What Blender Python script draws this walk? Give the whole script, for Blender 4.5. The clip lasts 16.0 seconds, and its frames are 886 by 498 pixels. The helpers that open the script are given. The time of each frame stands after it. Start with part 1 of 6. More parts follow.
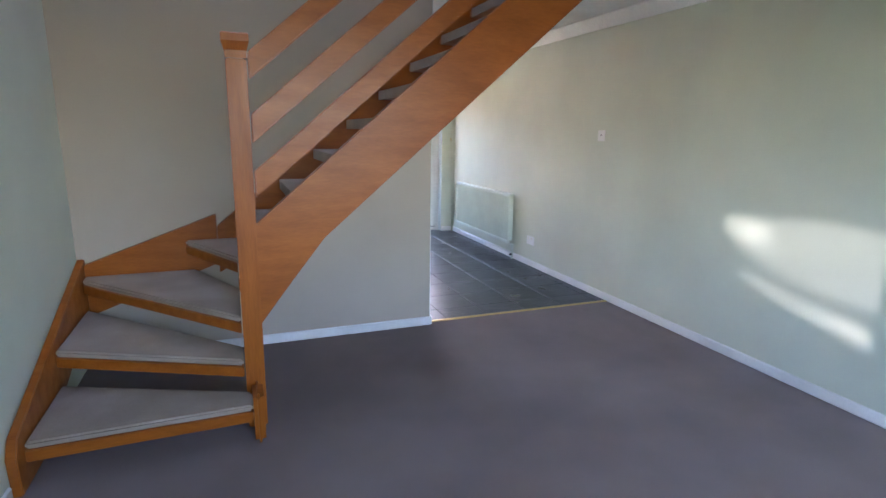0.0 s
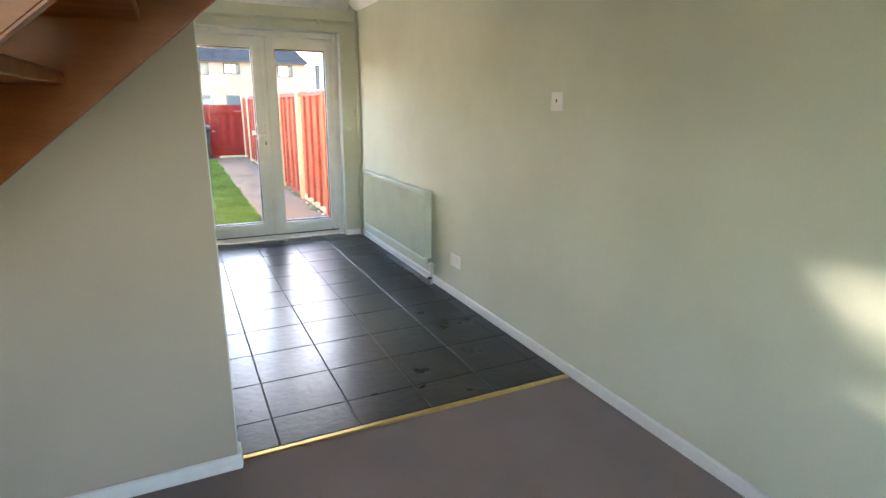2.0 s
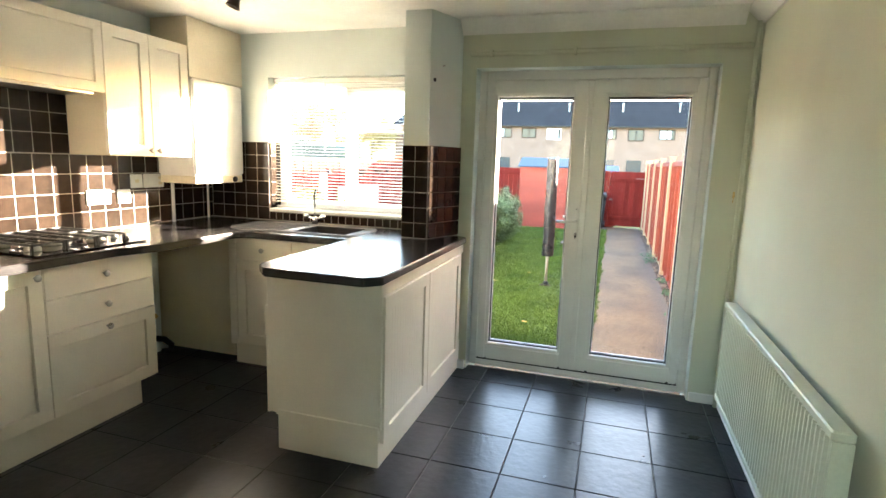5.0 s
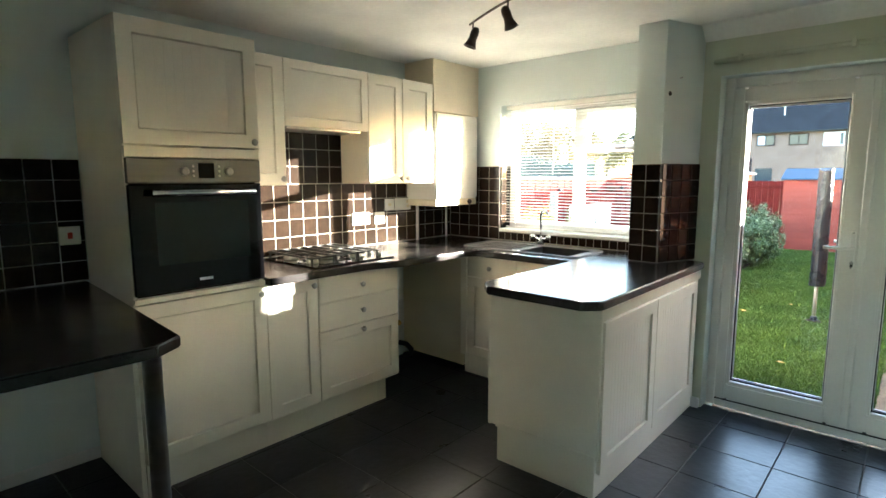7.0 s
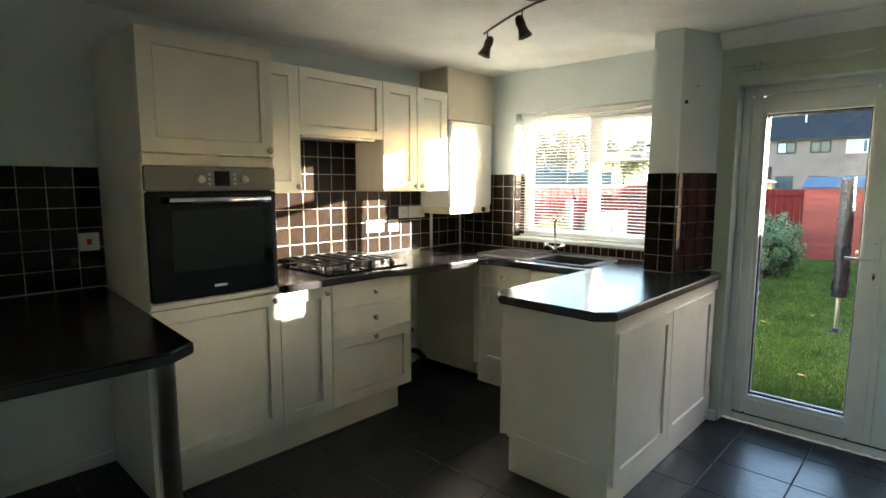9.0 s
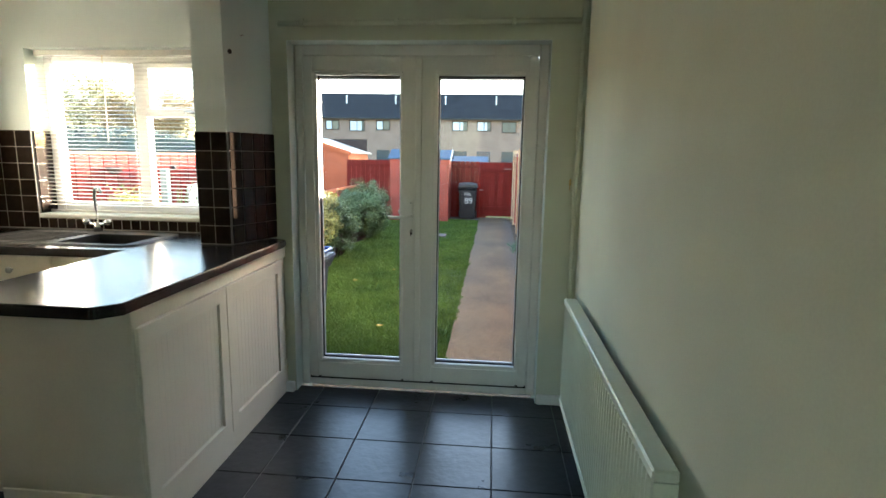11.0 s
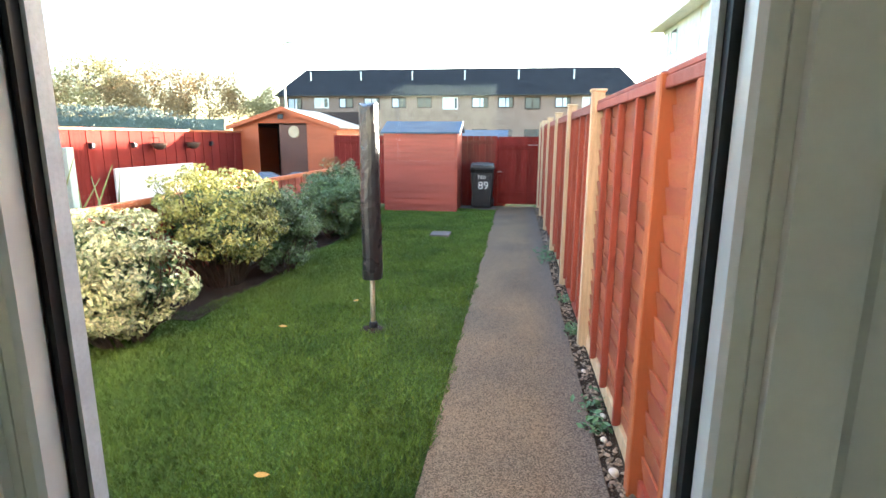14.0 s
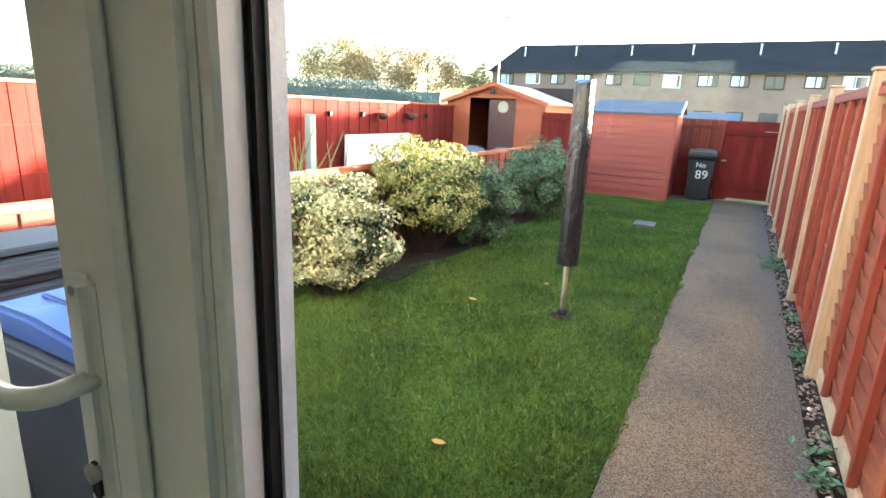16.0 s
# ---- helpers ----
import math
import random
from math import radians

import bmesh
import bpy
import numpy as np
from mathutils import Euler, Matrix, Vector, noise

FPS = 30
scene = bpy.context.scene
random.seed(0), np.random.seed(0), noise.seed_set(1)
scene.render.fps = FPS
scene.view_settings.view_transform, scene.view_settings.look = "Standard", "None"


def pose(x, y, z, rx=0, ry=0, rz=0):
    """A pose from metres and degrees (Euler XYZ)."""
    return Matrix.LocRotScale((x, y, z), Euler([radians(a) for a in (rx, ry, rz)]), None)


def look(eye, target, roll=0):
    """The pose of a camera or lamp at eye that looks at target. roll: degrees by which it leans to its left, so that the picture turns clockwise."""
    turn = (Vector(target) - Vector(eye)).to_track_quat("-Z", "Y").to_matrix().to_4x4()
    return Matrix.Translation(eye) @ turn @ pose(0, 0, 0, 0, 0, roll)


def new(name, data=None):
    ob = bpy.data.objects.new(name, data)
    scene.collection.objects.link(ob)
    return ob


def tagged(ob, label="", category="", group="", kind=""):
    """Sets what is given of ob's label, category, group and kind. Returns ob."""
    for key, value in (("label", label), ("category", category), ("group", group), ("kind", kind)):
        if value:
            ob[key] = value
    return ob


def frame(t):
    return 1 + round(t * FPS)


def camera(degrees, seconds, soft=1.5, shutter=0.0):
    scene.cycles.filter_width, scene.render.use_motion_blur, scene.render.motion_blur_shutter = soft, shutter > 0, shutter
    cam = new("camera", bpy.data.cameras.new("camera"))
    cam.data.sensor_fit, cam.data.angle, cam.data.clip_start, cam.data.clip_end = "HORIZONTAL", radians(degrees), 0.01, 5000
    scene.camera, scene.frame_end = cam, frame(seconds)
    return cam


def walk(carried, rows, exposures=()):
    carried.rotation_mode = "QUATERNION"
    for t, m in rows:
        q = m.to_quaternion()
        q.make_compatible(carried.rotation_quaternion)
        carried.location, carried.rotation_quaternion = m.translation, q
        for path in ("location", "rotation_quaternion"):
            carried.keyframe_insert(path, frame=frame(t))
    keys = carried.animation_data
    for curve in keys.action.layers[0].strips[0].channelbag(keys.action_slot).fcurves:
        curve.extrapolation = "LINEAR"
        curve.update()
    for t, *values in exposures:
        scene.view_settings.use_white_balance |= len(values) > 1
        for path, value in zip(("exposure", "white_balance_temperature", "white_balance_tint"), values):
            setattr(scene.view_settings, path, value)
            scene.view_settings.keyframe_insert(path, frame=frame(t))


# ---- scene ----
cam = camera(78.9, 16.0)
# seconds, stops, white balance
EXPOSURES = [(0.0, 5.50, 5350, 31), (1.0, 5.53, 5750, 24), (2.0, 5.42, 6150, 21), (3.0, 5.42, 6450, 19), (5.5, 5.01, 6050, 11), (6.5, 4.83, 5680, 8), (8.0, 4.36, 5630, 7), (9.0, 4.24, 5630, 7), (10.0, 4.02, 5850, 8), (12.5, 4.16, 5770, 8), (13.5, 4.06, 5870, 9), (14.0, 4.06, 5870, 10), (16.0, 4.08, 5920, 9)]
PATH = [
    (0, (-2.843, -6.954, 1.346), (-2.132, -5.134, 0.92), 0.9),
    (0.5, (-2.632, -6.623, 1.325), (-1.818, -4.864, 0.829), -0.3),
    (1, (-2.323, -6.248, 1.321), (-1.439, -4.528, 0.81), -0.0),
    (1.5, (-1.997, -5.844, 1.308), (-1.11, -4.128, 0.793), 0.3),
    (2, (-1.681, -5.409, 1.312), (-0.834, -3.672, 0.796), 0.5),
    (2.5, (-1.395, -4.974, 1.35), (-0.764, -3.139, 0.866), 1.5),
    (3, (-1.193, -4.545, 1.359), (-0.712, -2.668, 0.862), 0.9),
    (3.2, (-1.124, -4.385, 1.354), (-0.792, -2.477, 0.854), 1.1),
    (5.3, (-0.681, -3.427, 1.403), (-1.419, -1.592, 1.105), 1.7),
    (5.5, (-0.659, -3.419, 1.419), (-1.509, -1.634, 1.119), 1.5),
    (6, (-0.641, -3.427, 1.418), (-1.686, -1.746, 1.13), 1.0),
    (6.5, (-0.651, -3.449, 1.415), (-1.85, -1.873, 1.136), 0.4),
    (7, (-0.668, -3.47, 1.409), (-1.987, -1.991, 1.141), -0.1),
    (7.5, (-0.68, -3.494, 1.408), (-2.122, -2.131, 1.155), -0.2),
    (8, (-0.707, -3.516, 1.405), (-2.26, -2.279, 1.165), 0.0),
    (8.5, (-0.708, -3.512, 1.408), (-2.267, -2.282, 1.172), -0.1),
    (9, (-0.662, -3.459, 1.418), (-2.025, -2.015, 1.174), 0.1),
    (9.5, (-0.613, -3.405, 1.425), (-1.638, -1.707, 1.163), 0.3),
    (10, (-0.567, -3.347, 1.399), (-1.146, -1.454, 1.115), -0.2),
    (10.2, (-0.54, -3.323, 1.392), (-0.98, -1.394, 1.098), -0.3),
    (12.5, (-0.419, -1.567, 1.321), (-0.49, 0.395, 0.941), 1.5),
    (13, (-0.386, -1.026, 1.31), (-0.5, 0.932, 0.92), 1.9),
    (13.5, (-0.406, -0.589, 1.295), (-0.556, 1.37, 0.922), 0.3),
    (14, (-0.441, -0.290, 1.252), (-0.695, 1.652, 0.846), 0.3),
    (14.5, (-0.477, -0.122, 1.222), (-0.795, 1.759, 0.622), 1.4),
    (15, (-0.473, -0.091, 1.225), (-0.809, 1.767, 0.565), 1.3),
    (15.5, (-0.492, -0.107, 1.244), (-1.01, 1.737, 0.669), 2.6),
    (16, (-0.500, -0.206, 1.259), (-1.412, 1.502, 0.756), 2.5),
]
walk(cam, [(t, look(eye, target, roll)) for t, eye, target, roll in PATH], EXPOSURES)

# ---------------------------------------------------------------- light
SUN_EL, SUN_AZ = radians(8.6), radians(39.7)      # low autumn sun beyond the garden
sun_dir = Vector((math.sin(SUN_AZ) * math.cos(SUN_EL), math.cos(SUN_AZ) * math.cos(SUN_EL), math.sin(SUN_EL)))
world = bpy.data.worlds.new("sky")
scene.world = world
world.use_nodes = True
wn = world.node_tree.nodes
sky = wn.new("ShaderNodeTexSky")
sky.sky_type, sky.sun_disc = "NISHITA", False
sky.sun_elevation, sky.sun_rotation = SUN_EL, SUN_AZ
sky.air_density, sky.dust_density = 1.0, 1.5
world.node_tree.links.new(sky.outputs[0], wn["Background"].inputs[0])
wn["Background"].inputs[1].default_value = 0.112
sun = new("sun", bpy.data.lights.new("sun", "SUN"))
sun.data.energy, sun.data.angle, sun.data.color = 5.0, radians(0.5), (1.0, 0.86, 0.66)
sun.matrix_world = look(sun_dir * 40, (0, 0, 0))


def area(name, m, w, h, power, color):
    ob = new(name, bpy.data.lights.new(name, "AREA"))
    ob.data.shape, ob.data.size, ob.data.size_y = "RECTANGLE", w, h
    ob.data.energy, ob.data.color = power, color
    ob.matrix_world = m
    return ob


# sky light in the opening of the front window, and unseen spots added for the low sun thrown back by windows across the
# street
area("front_window_sky", look((-1.9, -8.54, 1.45), (-1.9, -4, 1.1)), 2.3, 1.2, 0.30, (1.0, 0.94, 0.88))
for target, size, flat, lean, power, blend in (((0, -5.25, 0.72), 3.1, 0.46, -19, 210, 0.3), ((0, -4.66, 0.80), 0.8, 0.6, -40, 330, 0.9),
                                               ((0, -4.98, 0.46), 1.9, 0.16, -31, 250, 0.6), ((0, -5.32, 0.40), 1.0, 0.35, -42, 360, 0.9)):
    glint = new("street_glint_spot", bpy.data.lights.new("street_glint_spot", "SPOT"))
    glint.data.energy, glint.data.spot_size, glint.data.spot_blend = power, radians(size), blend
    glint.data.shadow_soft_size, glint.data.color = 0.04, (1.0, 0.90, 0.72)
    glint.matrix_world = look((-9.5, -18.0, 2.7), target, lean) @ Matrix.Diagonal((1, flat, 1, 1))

# ---------------------------------------------------------------- materials


def mat(name, c, rough=0.6, var=0.12, scale=4.0, fine=70.0, bump=0.15, metal=0.0, spec=0.5, stretch=(1, 1, 1),
        rand=0.0, c2=None, island=0.0, coat=0.0, rvar=0.1, dist=0.002, speck=0.0, samt=0.5):
    m = bpy.data.materials.new(name)
    m.use_nodes = True
    nt = m.node_tree
    n, l = nt.nodes, nt.links
    b = n["Principled BSDF"]
    tc = n.new("ShaderNodeTexCoord")
    mp = n.new("ShaderNodeMapping")
    mp.inputs["Scale"].default_value = stretch
    l.new(tc.outputs["Object"], mp.inputs[0])
    vec = mp.outputs[0]
    info = None
    if rand:
        info = n.new("ShaderNodeObjectInfo")
        off = n.new("ShaderNodeVectorMath")
        off.operation = "MULTIPLY_ADD"
        l.new(info.outputs["Random"], off.inputs[0])
        off.inputs[1].default_value = (17, 31, 23)
        l.new(vec, off.inputs[2])
        vec = off.outputs[0]
    big, small = n.new("ShaderNodeTexNoise"), n.new("ShaderNodeTexNoise")
    for t, s, d in ((big, scale, 4), (small, fine, 5)):
        t.inputs["Scale"].default_value, t.inputs["Detail"].default_value = s, d
        l.new(vec, t.inputs["Vector"])
    mix = n.new("ShaderNodeMix")
    mix.data_type = "RGBA"
    k2 = c2 or [x * (1 - var) * 0.9 for x in c]
    mix.inputs["A"].default_value = (*c, 1)
    mix.inputs["B"].default_value = (*k2, 1)
    ramp = n.new("ShaderNodeMapRange")
    ramp.inputs["From Min"].default_value, ramp.inputs["From Max"].default_value = 0.35, 0.68
    l.new(big.outputs[0], ramp.inputs[0])
    l.new(ramp.outputs[0], mix.inputs["Factor"])
    hsv = n.new("ShaderNodeHueSaturation")
    l.new(mix.outputs["Result"], hsv.inputs["Color"])
    val = n.new("ShaderNodeMapRange")
    val.inputs["From Min"].default_value, val.inputs["From Max"].default_value = 0.25, 0.75
    val.inputs["To Min"].default_value, val.inputs["To Max"].default_value = 1 - var, 1 + var
    l.new(small.outputs[0], val.inputs[0])
    value = val.outputs[0]
    if speck:
        vo = n.new("ShaderNodeTexVoronoi")
        vo.inputs["Scale"].default_value = speck
        l.new(vec, vo.inputs["Vector"])
        sep = n.new("ShaderNodeSeparateColor")
        l.new(vo.outputs["Color"], sep.inputs[0])
        sm = n.new("ShaderNodeMapRange")
        sm.inputs["To Min"].default_value, sm.inputs["To Max"].default_value = 1 - samt, 1 + samt
        l.new(sep.outputs[0], sm.inputs[0])
        mm = n.new("ShaderNodeMath")
        mm.operation = "MULTIPLY"
        l.new(value, mm.inputs[0])
        l.new(sm.outputs[0], mm.inputs[1])
        value = mm.outputs[0]
    for amount, src in ((rand, "o"), (island, "i")):
        if not amount:
            continue
        if src == "o":
            r = info.outputs["Random"]
        else:
            geo = n.new("ShaderNodeNewGeometry")
            r = geo.outputs["Random Per Island"]
        mr = n.new("ShaderNodeMapRange")
        mr.inputs["To Min"].default_value, mr.inputs["To Max"].default_value = 1 - amount, 1 + amount
        l.new(r, mr.inputs[0])
        mul = n.new("ShaderNodeMath")
        mul.operation = "MULTIPLY"
        l.new(value, mul.inputs[0])
        l.new(mr.outputs[0], mul.inputs[1])
        value = mul.outputs[0]
    l.new(value, hsv.inputs["Value"])
    l.new(hsv.outputs[0], b.inputs["Base Color"])
    rr = n.new("ShaderNodeMapRange")
    rr.inputs["To Min"].default_value, rr.inputs["To Max"].default_value = max(0.02, rough - rvar), min(1, rough + rvar)
    l.new(big.outputs[0], rr.inputs[0])
    l.new(rr.outputs[0], b.inputs["Roughness"])
    b.inputs["Metallic"].default_value = metal
    b.inputs["Specular IOR Level"].default_value = spec
    b.inputs["Coat Weight"].default_value = coat
    if bump:
        bp = n.new("ShaderNodeBump")
        bp.inputs["Strength"].default_value, bp.inputs["Distance"].default_value = bump, dist
        l.new(small.outputs[0], bp.inputs["Height"])
        l.new(bp.outputs[0], b.inputs["Normal"])
    return m


def glass_mat(name, tint=(1, 1, 1), ior=1.45):
    m = bpy.data.materials.new(name)
    m.use_nodes = True
    n, l = m.node_tree.nodes, m.node_tree.links
    n.remove(n["Principled BSDF"])
    tr, gl, mx, lw, pw, ml = (n.new("ShaderNode" + k) for k in ("BsdfTransparent", "BsdfGlossy", "MixShader", "LayerWeight", "Math", "Math"))
    tr.inputs[0].default_value = (*tint, 1)
    gl.inputs["Roughness"].default_value = 0.01
    lw.inputs["Blend"].default_value = 0.5
    pw.operation, pw.inputs[1].default_value = "POWER", 5.0
    ml.operation, ml.inputs[1].default_value, ml.inputs[2].default_value = "MULTIPLY_ADD", 0.5, 0.012
    l.new(lw.outputs["Facing"], pw.inputs[0])
    l.new(pw.outputs[0], ml.inputs[0])
    l.new(ml.outputs[0], mx.inputs[0])
    l.new(tr.outputs[0], mx.inputs[1])
    l.new(gl.outputs[0], mx.inputs[2])
    l.new(mx.outputs[0], n["Material Output"].inputs[0])
    return m


SAGE = mat("sage_wall_paint", (0.60, 0.622, 0.49), 0.75, 0.03, 1.2, 160, 0.25, rvar=0.05)
MINT = mat("pale_mint_wall_paint", (0.70, 0.76, 0.73), 0.7, 0.03, 1.2, 160, 0.25, rvar=0.05)
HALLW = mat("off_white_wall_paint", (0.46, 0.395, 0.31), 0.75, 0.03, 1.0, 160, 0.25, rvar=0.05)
CEIL = mat("white_ceiling_paint", (0.86, 0.85, 0.81), 0.9, 0.04, 2.5, 45, 0.5, dist=0.004)
GLOSSW = mat("white_gloss_trim", (0.80, 0.79, 0.76), 0.35, 0.04, 3, 60, 0.08)
UPVC = mat("white_upvc", (0.80, 0.79, 0.75), 0.3, 0.03, 2, 90, 0.05)
GASKET = mat("black_rubber_gasket", (0.012, 0.012, 0.014), 0.6)
CREAM = mat("cream_cabinet_foil", (0.80, 0.75, 0.63), 0.38, 0.03, 2, 120, 0.06)
CREAMD = mat("cream_carcass_board", (0.74, 0.66, 0.50), 0.5, 0.05, 2, 90, 0.06)
WORK = mat("black_laminate_worktop", (0.016, 0.014, 0.014), 0.22, 0.22, 9, 260, 0.12, rvar=0.1)
TILEB = mat("black_glazed_tile", (0.020, 0.013, 0.009), 0.12, 0.2, 12, 30, 0.15, rand=0.3, spec=0.16, dist=0.004, rvar=0.04)
GROUT = mat("pale_grout", (0.36, 0.325, 0.28), 0.9, 0.15, 8, 90, 0.2)
SLATE = mat("dark_slate_floor_tile", (0.021, 0.020, 0.022), 0.30, 0.3, 5, 26, 0.42, rand=0.2, dist=0.004, rvar=0.07, spec=0.4)
SGROUT = mat("grey_floor_grout", (0.16, 0.15, 0.14), 0.9, 0.2, 8, 90, 0.2)
CARPET = mat("mauve_grey_carpet", (0.275, 0.222, 0.206), 0.97, 0.16, 1.3, 260, 0.9, spec=0.1, dist=0.006)
STCARP = mat("beige_stair_carpet", (0.435, 0.350, 0.282), 0.97, 0.16, 3, 380, 0.9, spec=0.1, dist=0.005)
PINE = mat("orange_stained_pine", (0.325, 0.096, 0.009), 0.34, 0.1, 3.0, 26, 0.06, stretch=(1.0, 6, 5), c2=(0.245, 0.066, 0.005), spec=0.3)
PINEV = mat("orange_stained_pine_upright", (0.325, 0.096, 0.009), 0.34, 0.1, 3.0, 26, 0.06, stretch=(7, 7, 0.8), c2=(0.245, 0.066, 0.005), spec=0.3)
BRASS = mat("brass_strip", (0.62, 0.45, 0.17), 0.32, 0.08, 20, 120, 0.05, metal=1)
CHROME = mat("chrome", (0.75, 0.75, 0.76), 0.12, 0.03, 8, 80, 0, metal=1)
STEEL = mat("brushed_steel", (0.50, 0.49, 0.46), 0.34, 0.05, 6, 300, 0.05, metal=1, stretch=(1, 0.05, 3))
NICKEL = mat("satin_nickel", (0.42, 0.41, 0.39), 0.3, 0.05, 8, 80, 0, metal=1)
BLACKG = mat("black_oven_glass", (0.005, 0.005, 0.006), 0.06, 0.1, 3, 20, 0, rvar=0.02, spec=0.28)
BLACKI = mat("black_cast_iron", (0.012, 0.012, 0.012), 0.45, 0.2, 20, 120, 0.2)
PLASTW = mat("white_plastic", (0.78, 0.77, 0.73), 0.35, 0.03, 5, 80, 0)
PLASTC = mat("aged_cream_plastic", (0.72, 0.64, 0.45), 0.4, 0.05, 5, 80, 0)
RED = mat("red_rocker", (0.5, 0.03, 0.02), 0.4)
BOILER = mat("white_enamel", (0.84, 0.82, 0.76), 0.25, 0.02, 3, 60, 0)
RADP = mat("sage_painted_steel", (0.58, 0.63, 0.52), 0.42, 0.04, 3, 90, 0.05)
SINKC = mat("dark_composite_sink", (0.045, 0.042, 0.040), 0.5, 0.3, 30, 300, 0.15)
SLAT = mat("white_blind_slat", (0.84, 0.81, 0.74), 0.22, 0.03, 4, 60, 0)
GLASS = glass_mat("window_glass")
BRONZE = mat("bronze_lamp_metal", (0.10, 0.075, 0.06), 0.35, 0.15, 20, 90, 0.05, metal=0.8)

GRASSG = mat("lawn_soil_and_thatch", (0.070, 0.120, 0.020), 0.95, 0.3, 2.0, 120, 0.8, spec=0.1, c2=(0.035, 0.065, 0.014), dist=0.01)
BLADE = mat("grass_blade", (0.120, 0.186, 0.028), 0.6, 0.32, 2.2, 40, 0, spec=0.2, island=0.4, c2=(0.066, 0.118, 0.018))
PATHM = mat("brown_aggregate_concrete", (0.212, 0.148, 0.088), 0.95, 0.38, 1.4, 150, 1.0, spec=0.2, c2=(0.146, 0.111, 0.076), dist=0.006, speck=190, samt=0.55)
# a brown, lichen-stained track runs along the path, its fence side cleaner and greyer
nt = PATHM.node_tree
hue = next(q for q in nt.nodes if q.bl_idname == "ShaderNodeHueSaturation")
source = hue.inputs["Color"].links[0].from_socket
coord, split, wave, blend, ease = (nt.nodes.new("ShaderNode" + k) for k in ("TexCoord", "SeparateXYZ", "TexNoise", "Mix", "MapRange"))
shift = nt.nodes.new("ShaderNodeMath")
shift.operation, shift.inputs[1].default_value = "MULTIPLY_ADD", 0.10
wave.inputs["Scale"].default_value, wave.inputs["Detail"].default_value = 3.0, 5
nt.links.new(coord.outputs["Object"], split.inputs[0])
nt.links.new(coord.outputs["Object"], wave.inputs["Vector"])
nt.links.new(wave.outputs[0], shift.inputs[0])
nt.links.new(split.outputs[0], shift.inputs[2])
ease.inputs["From Min"].default_value, ease.inputs["From Max"].default_value = -0.24, -0.02
nt.links.new(shift.outputs[0], ease.inputs[0])
blend.data_type = "RGBA"
blend.inputs["B"].default_value = (0.146, 0.119, 0.095, 1)
nt.links.new(ease.outputs[0], blend.inputs["Factor"])
nt.links.new(source, blend.inputs["A"])
nt.links.new(blend.outputs["Result"], hue.inputs["Color"])
PAVE = mat("grey_paving", (0.19, 0.16, 0.14), 0.95, 0.3, 3, 120, 0.6, spec=0.2)
SOIL = mat("dark_soil", (0.050, 0.036, 0.026), 1.0, 0.4, 6, 90, 1.0, spec=0.1, dist=0.01)
PEB = mat("pebbles", (0.26, 0.20, 0.15), 0.8, 0.2, 30, 200, 0.3, island=0.6)
SHELLM = mat("bleached_shell", (0.72, 0.66, 0.58), 0.6, 0.12, 30, 200, 0.2)
FENCER = mat("red_stained_fence_board", (0.295, 0.070, 0.044), 0.5, 0.30, 4, 34, 0.6, stretch=(6, 0.9, 7), c2=(0.33, 0.112, 0.044), rand=0.22, spec=0.3)
FENCEO = mat("orange_stained_batten", (0.41, 0.115, 0.042), 0.6, 0.14, 3, 40, 0.3, stretch=(8, 8, 0.8), rand=0.15, spec=0.3)
FENCEB = mat("red_stained_batten", (0.29, 0.062, 0.036), 0.6, 0.2, 3, 40, 0.4, stretch=(8, 8, 0.8), rand=0.18, spec=0.3)
FENCED = mat("dark_red_fence_paint", (0.195, 0.028, 0.021), 0.9, 0.2, 3, 40, 0.4, stretch=(7, 7, 0.8), rand=0.18, spec=0.06)
POSTM = mat("pale_weathered_post", (0.55, 0.40, 0.24), 0.8, 0.16, 4, 50, 0.4, stretch=(8, 8, 0.8), rand=0.1)
SHEDR = mat("red_shed_boards", (0.36, 0.060, 0.028), 0.65, 0.14, 2, 36, 0.3, stretch=(0.8, 6, 7), rand=0.12)
HUTO = mat("orange_summerhouse_boards", (0.46, 0.105, 0.030), 0.65, 0.12, 2, 36, 0.3, stretch=(0.8, 6, 7), rand=0.1)
FELTB = mat("blue_grey_roof_felt", (0.060, 0.095, 0.145), 0.85, 0.15, 3, 200, 0.5)
DARKIN = mat("dark_interior_boards", (0.045, 0.025, 0.018), 0.8, 0.2, 3, 40, 0.2)
BINB = mat("black_bin_plastic", (0.012, 0.012, 0.014), 0.5, 0.12, 4, 120, 0.1)
BING = mat("slate_grey_bin_plastic", (0.038, 0.047, 0.072), 0.5, 0.12, 4, 120, 0.1)
BINL = mat("blue_bin_lid", (0.030, 0.075, 0.27), 0.4, 0.1, 4, 120, 0.08)
PAINTW = mat("white_number_paint", (0.8, 0.78, 0.7), 0.6)
COVER = mat("black_plastic_cover", (0.020, 0.020, 0.022), 0.28, 0.25, 9, 40, 0.45, dist=0.012)
GALV = mat("galvanised_pole", (0.50, 0.44, 0.33), 0.45, 0.1, 10, 90, 0.05, metal=0.4)
LEAF1 = mat("variegated_cream_leaves", (0.66, 0.60, 0.33), 0.45, 0.2, 22, 40, 0, island=0.45, c2=(0.20, 0.24, 0.08))
LEAF2 = mat("yellow_green_leaves", (0.42, 0.38, 0.10), 0.45, 0.2, 7, 40, 0, island=0.45, c2=(0.20, 0.22, 0.05))
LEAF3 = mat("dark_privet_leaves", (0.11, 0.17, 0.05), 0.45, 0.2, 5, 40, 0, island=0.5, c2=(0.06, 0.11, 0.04))
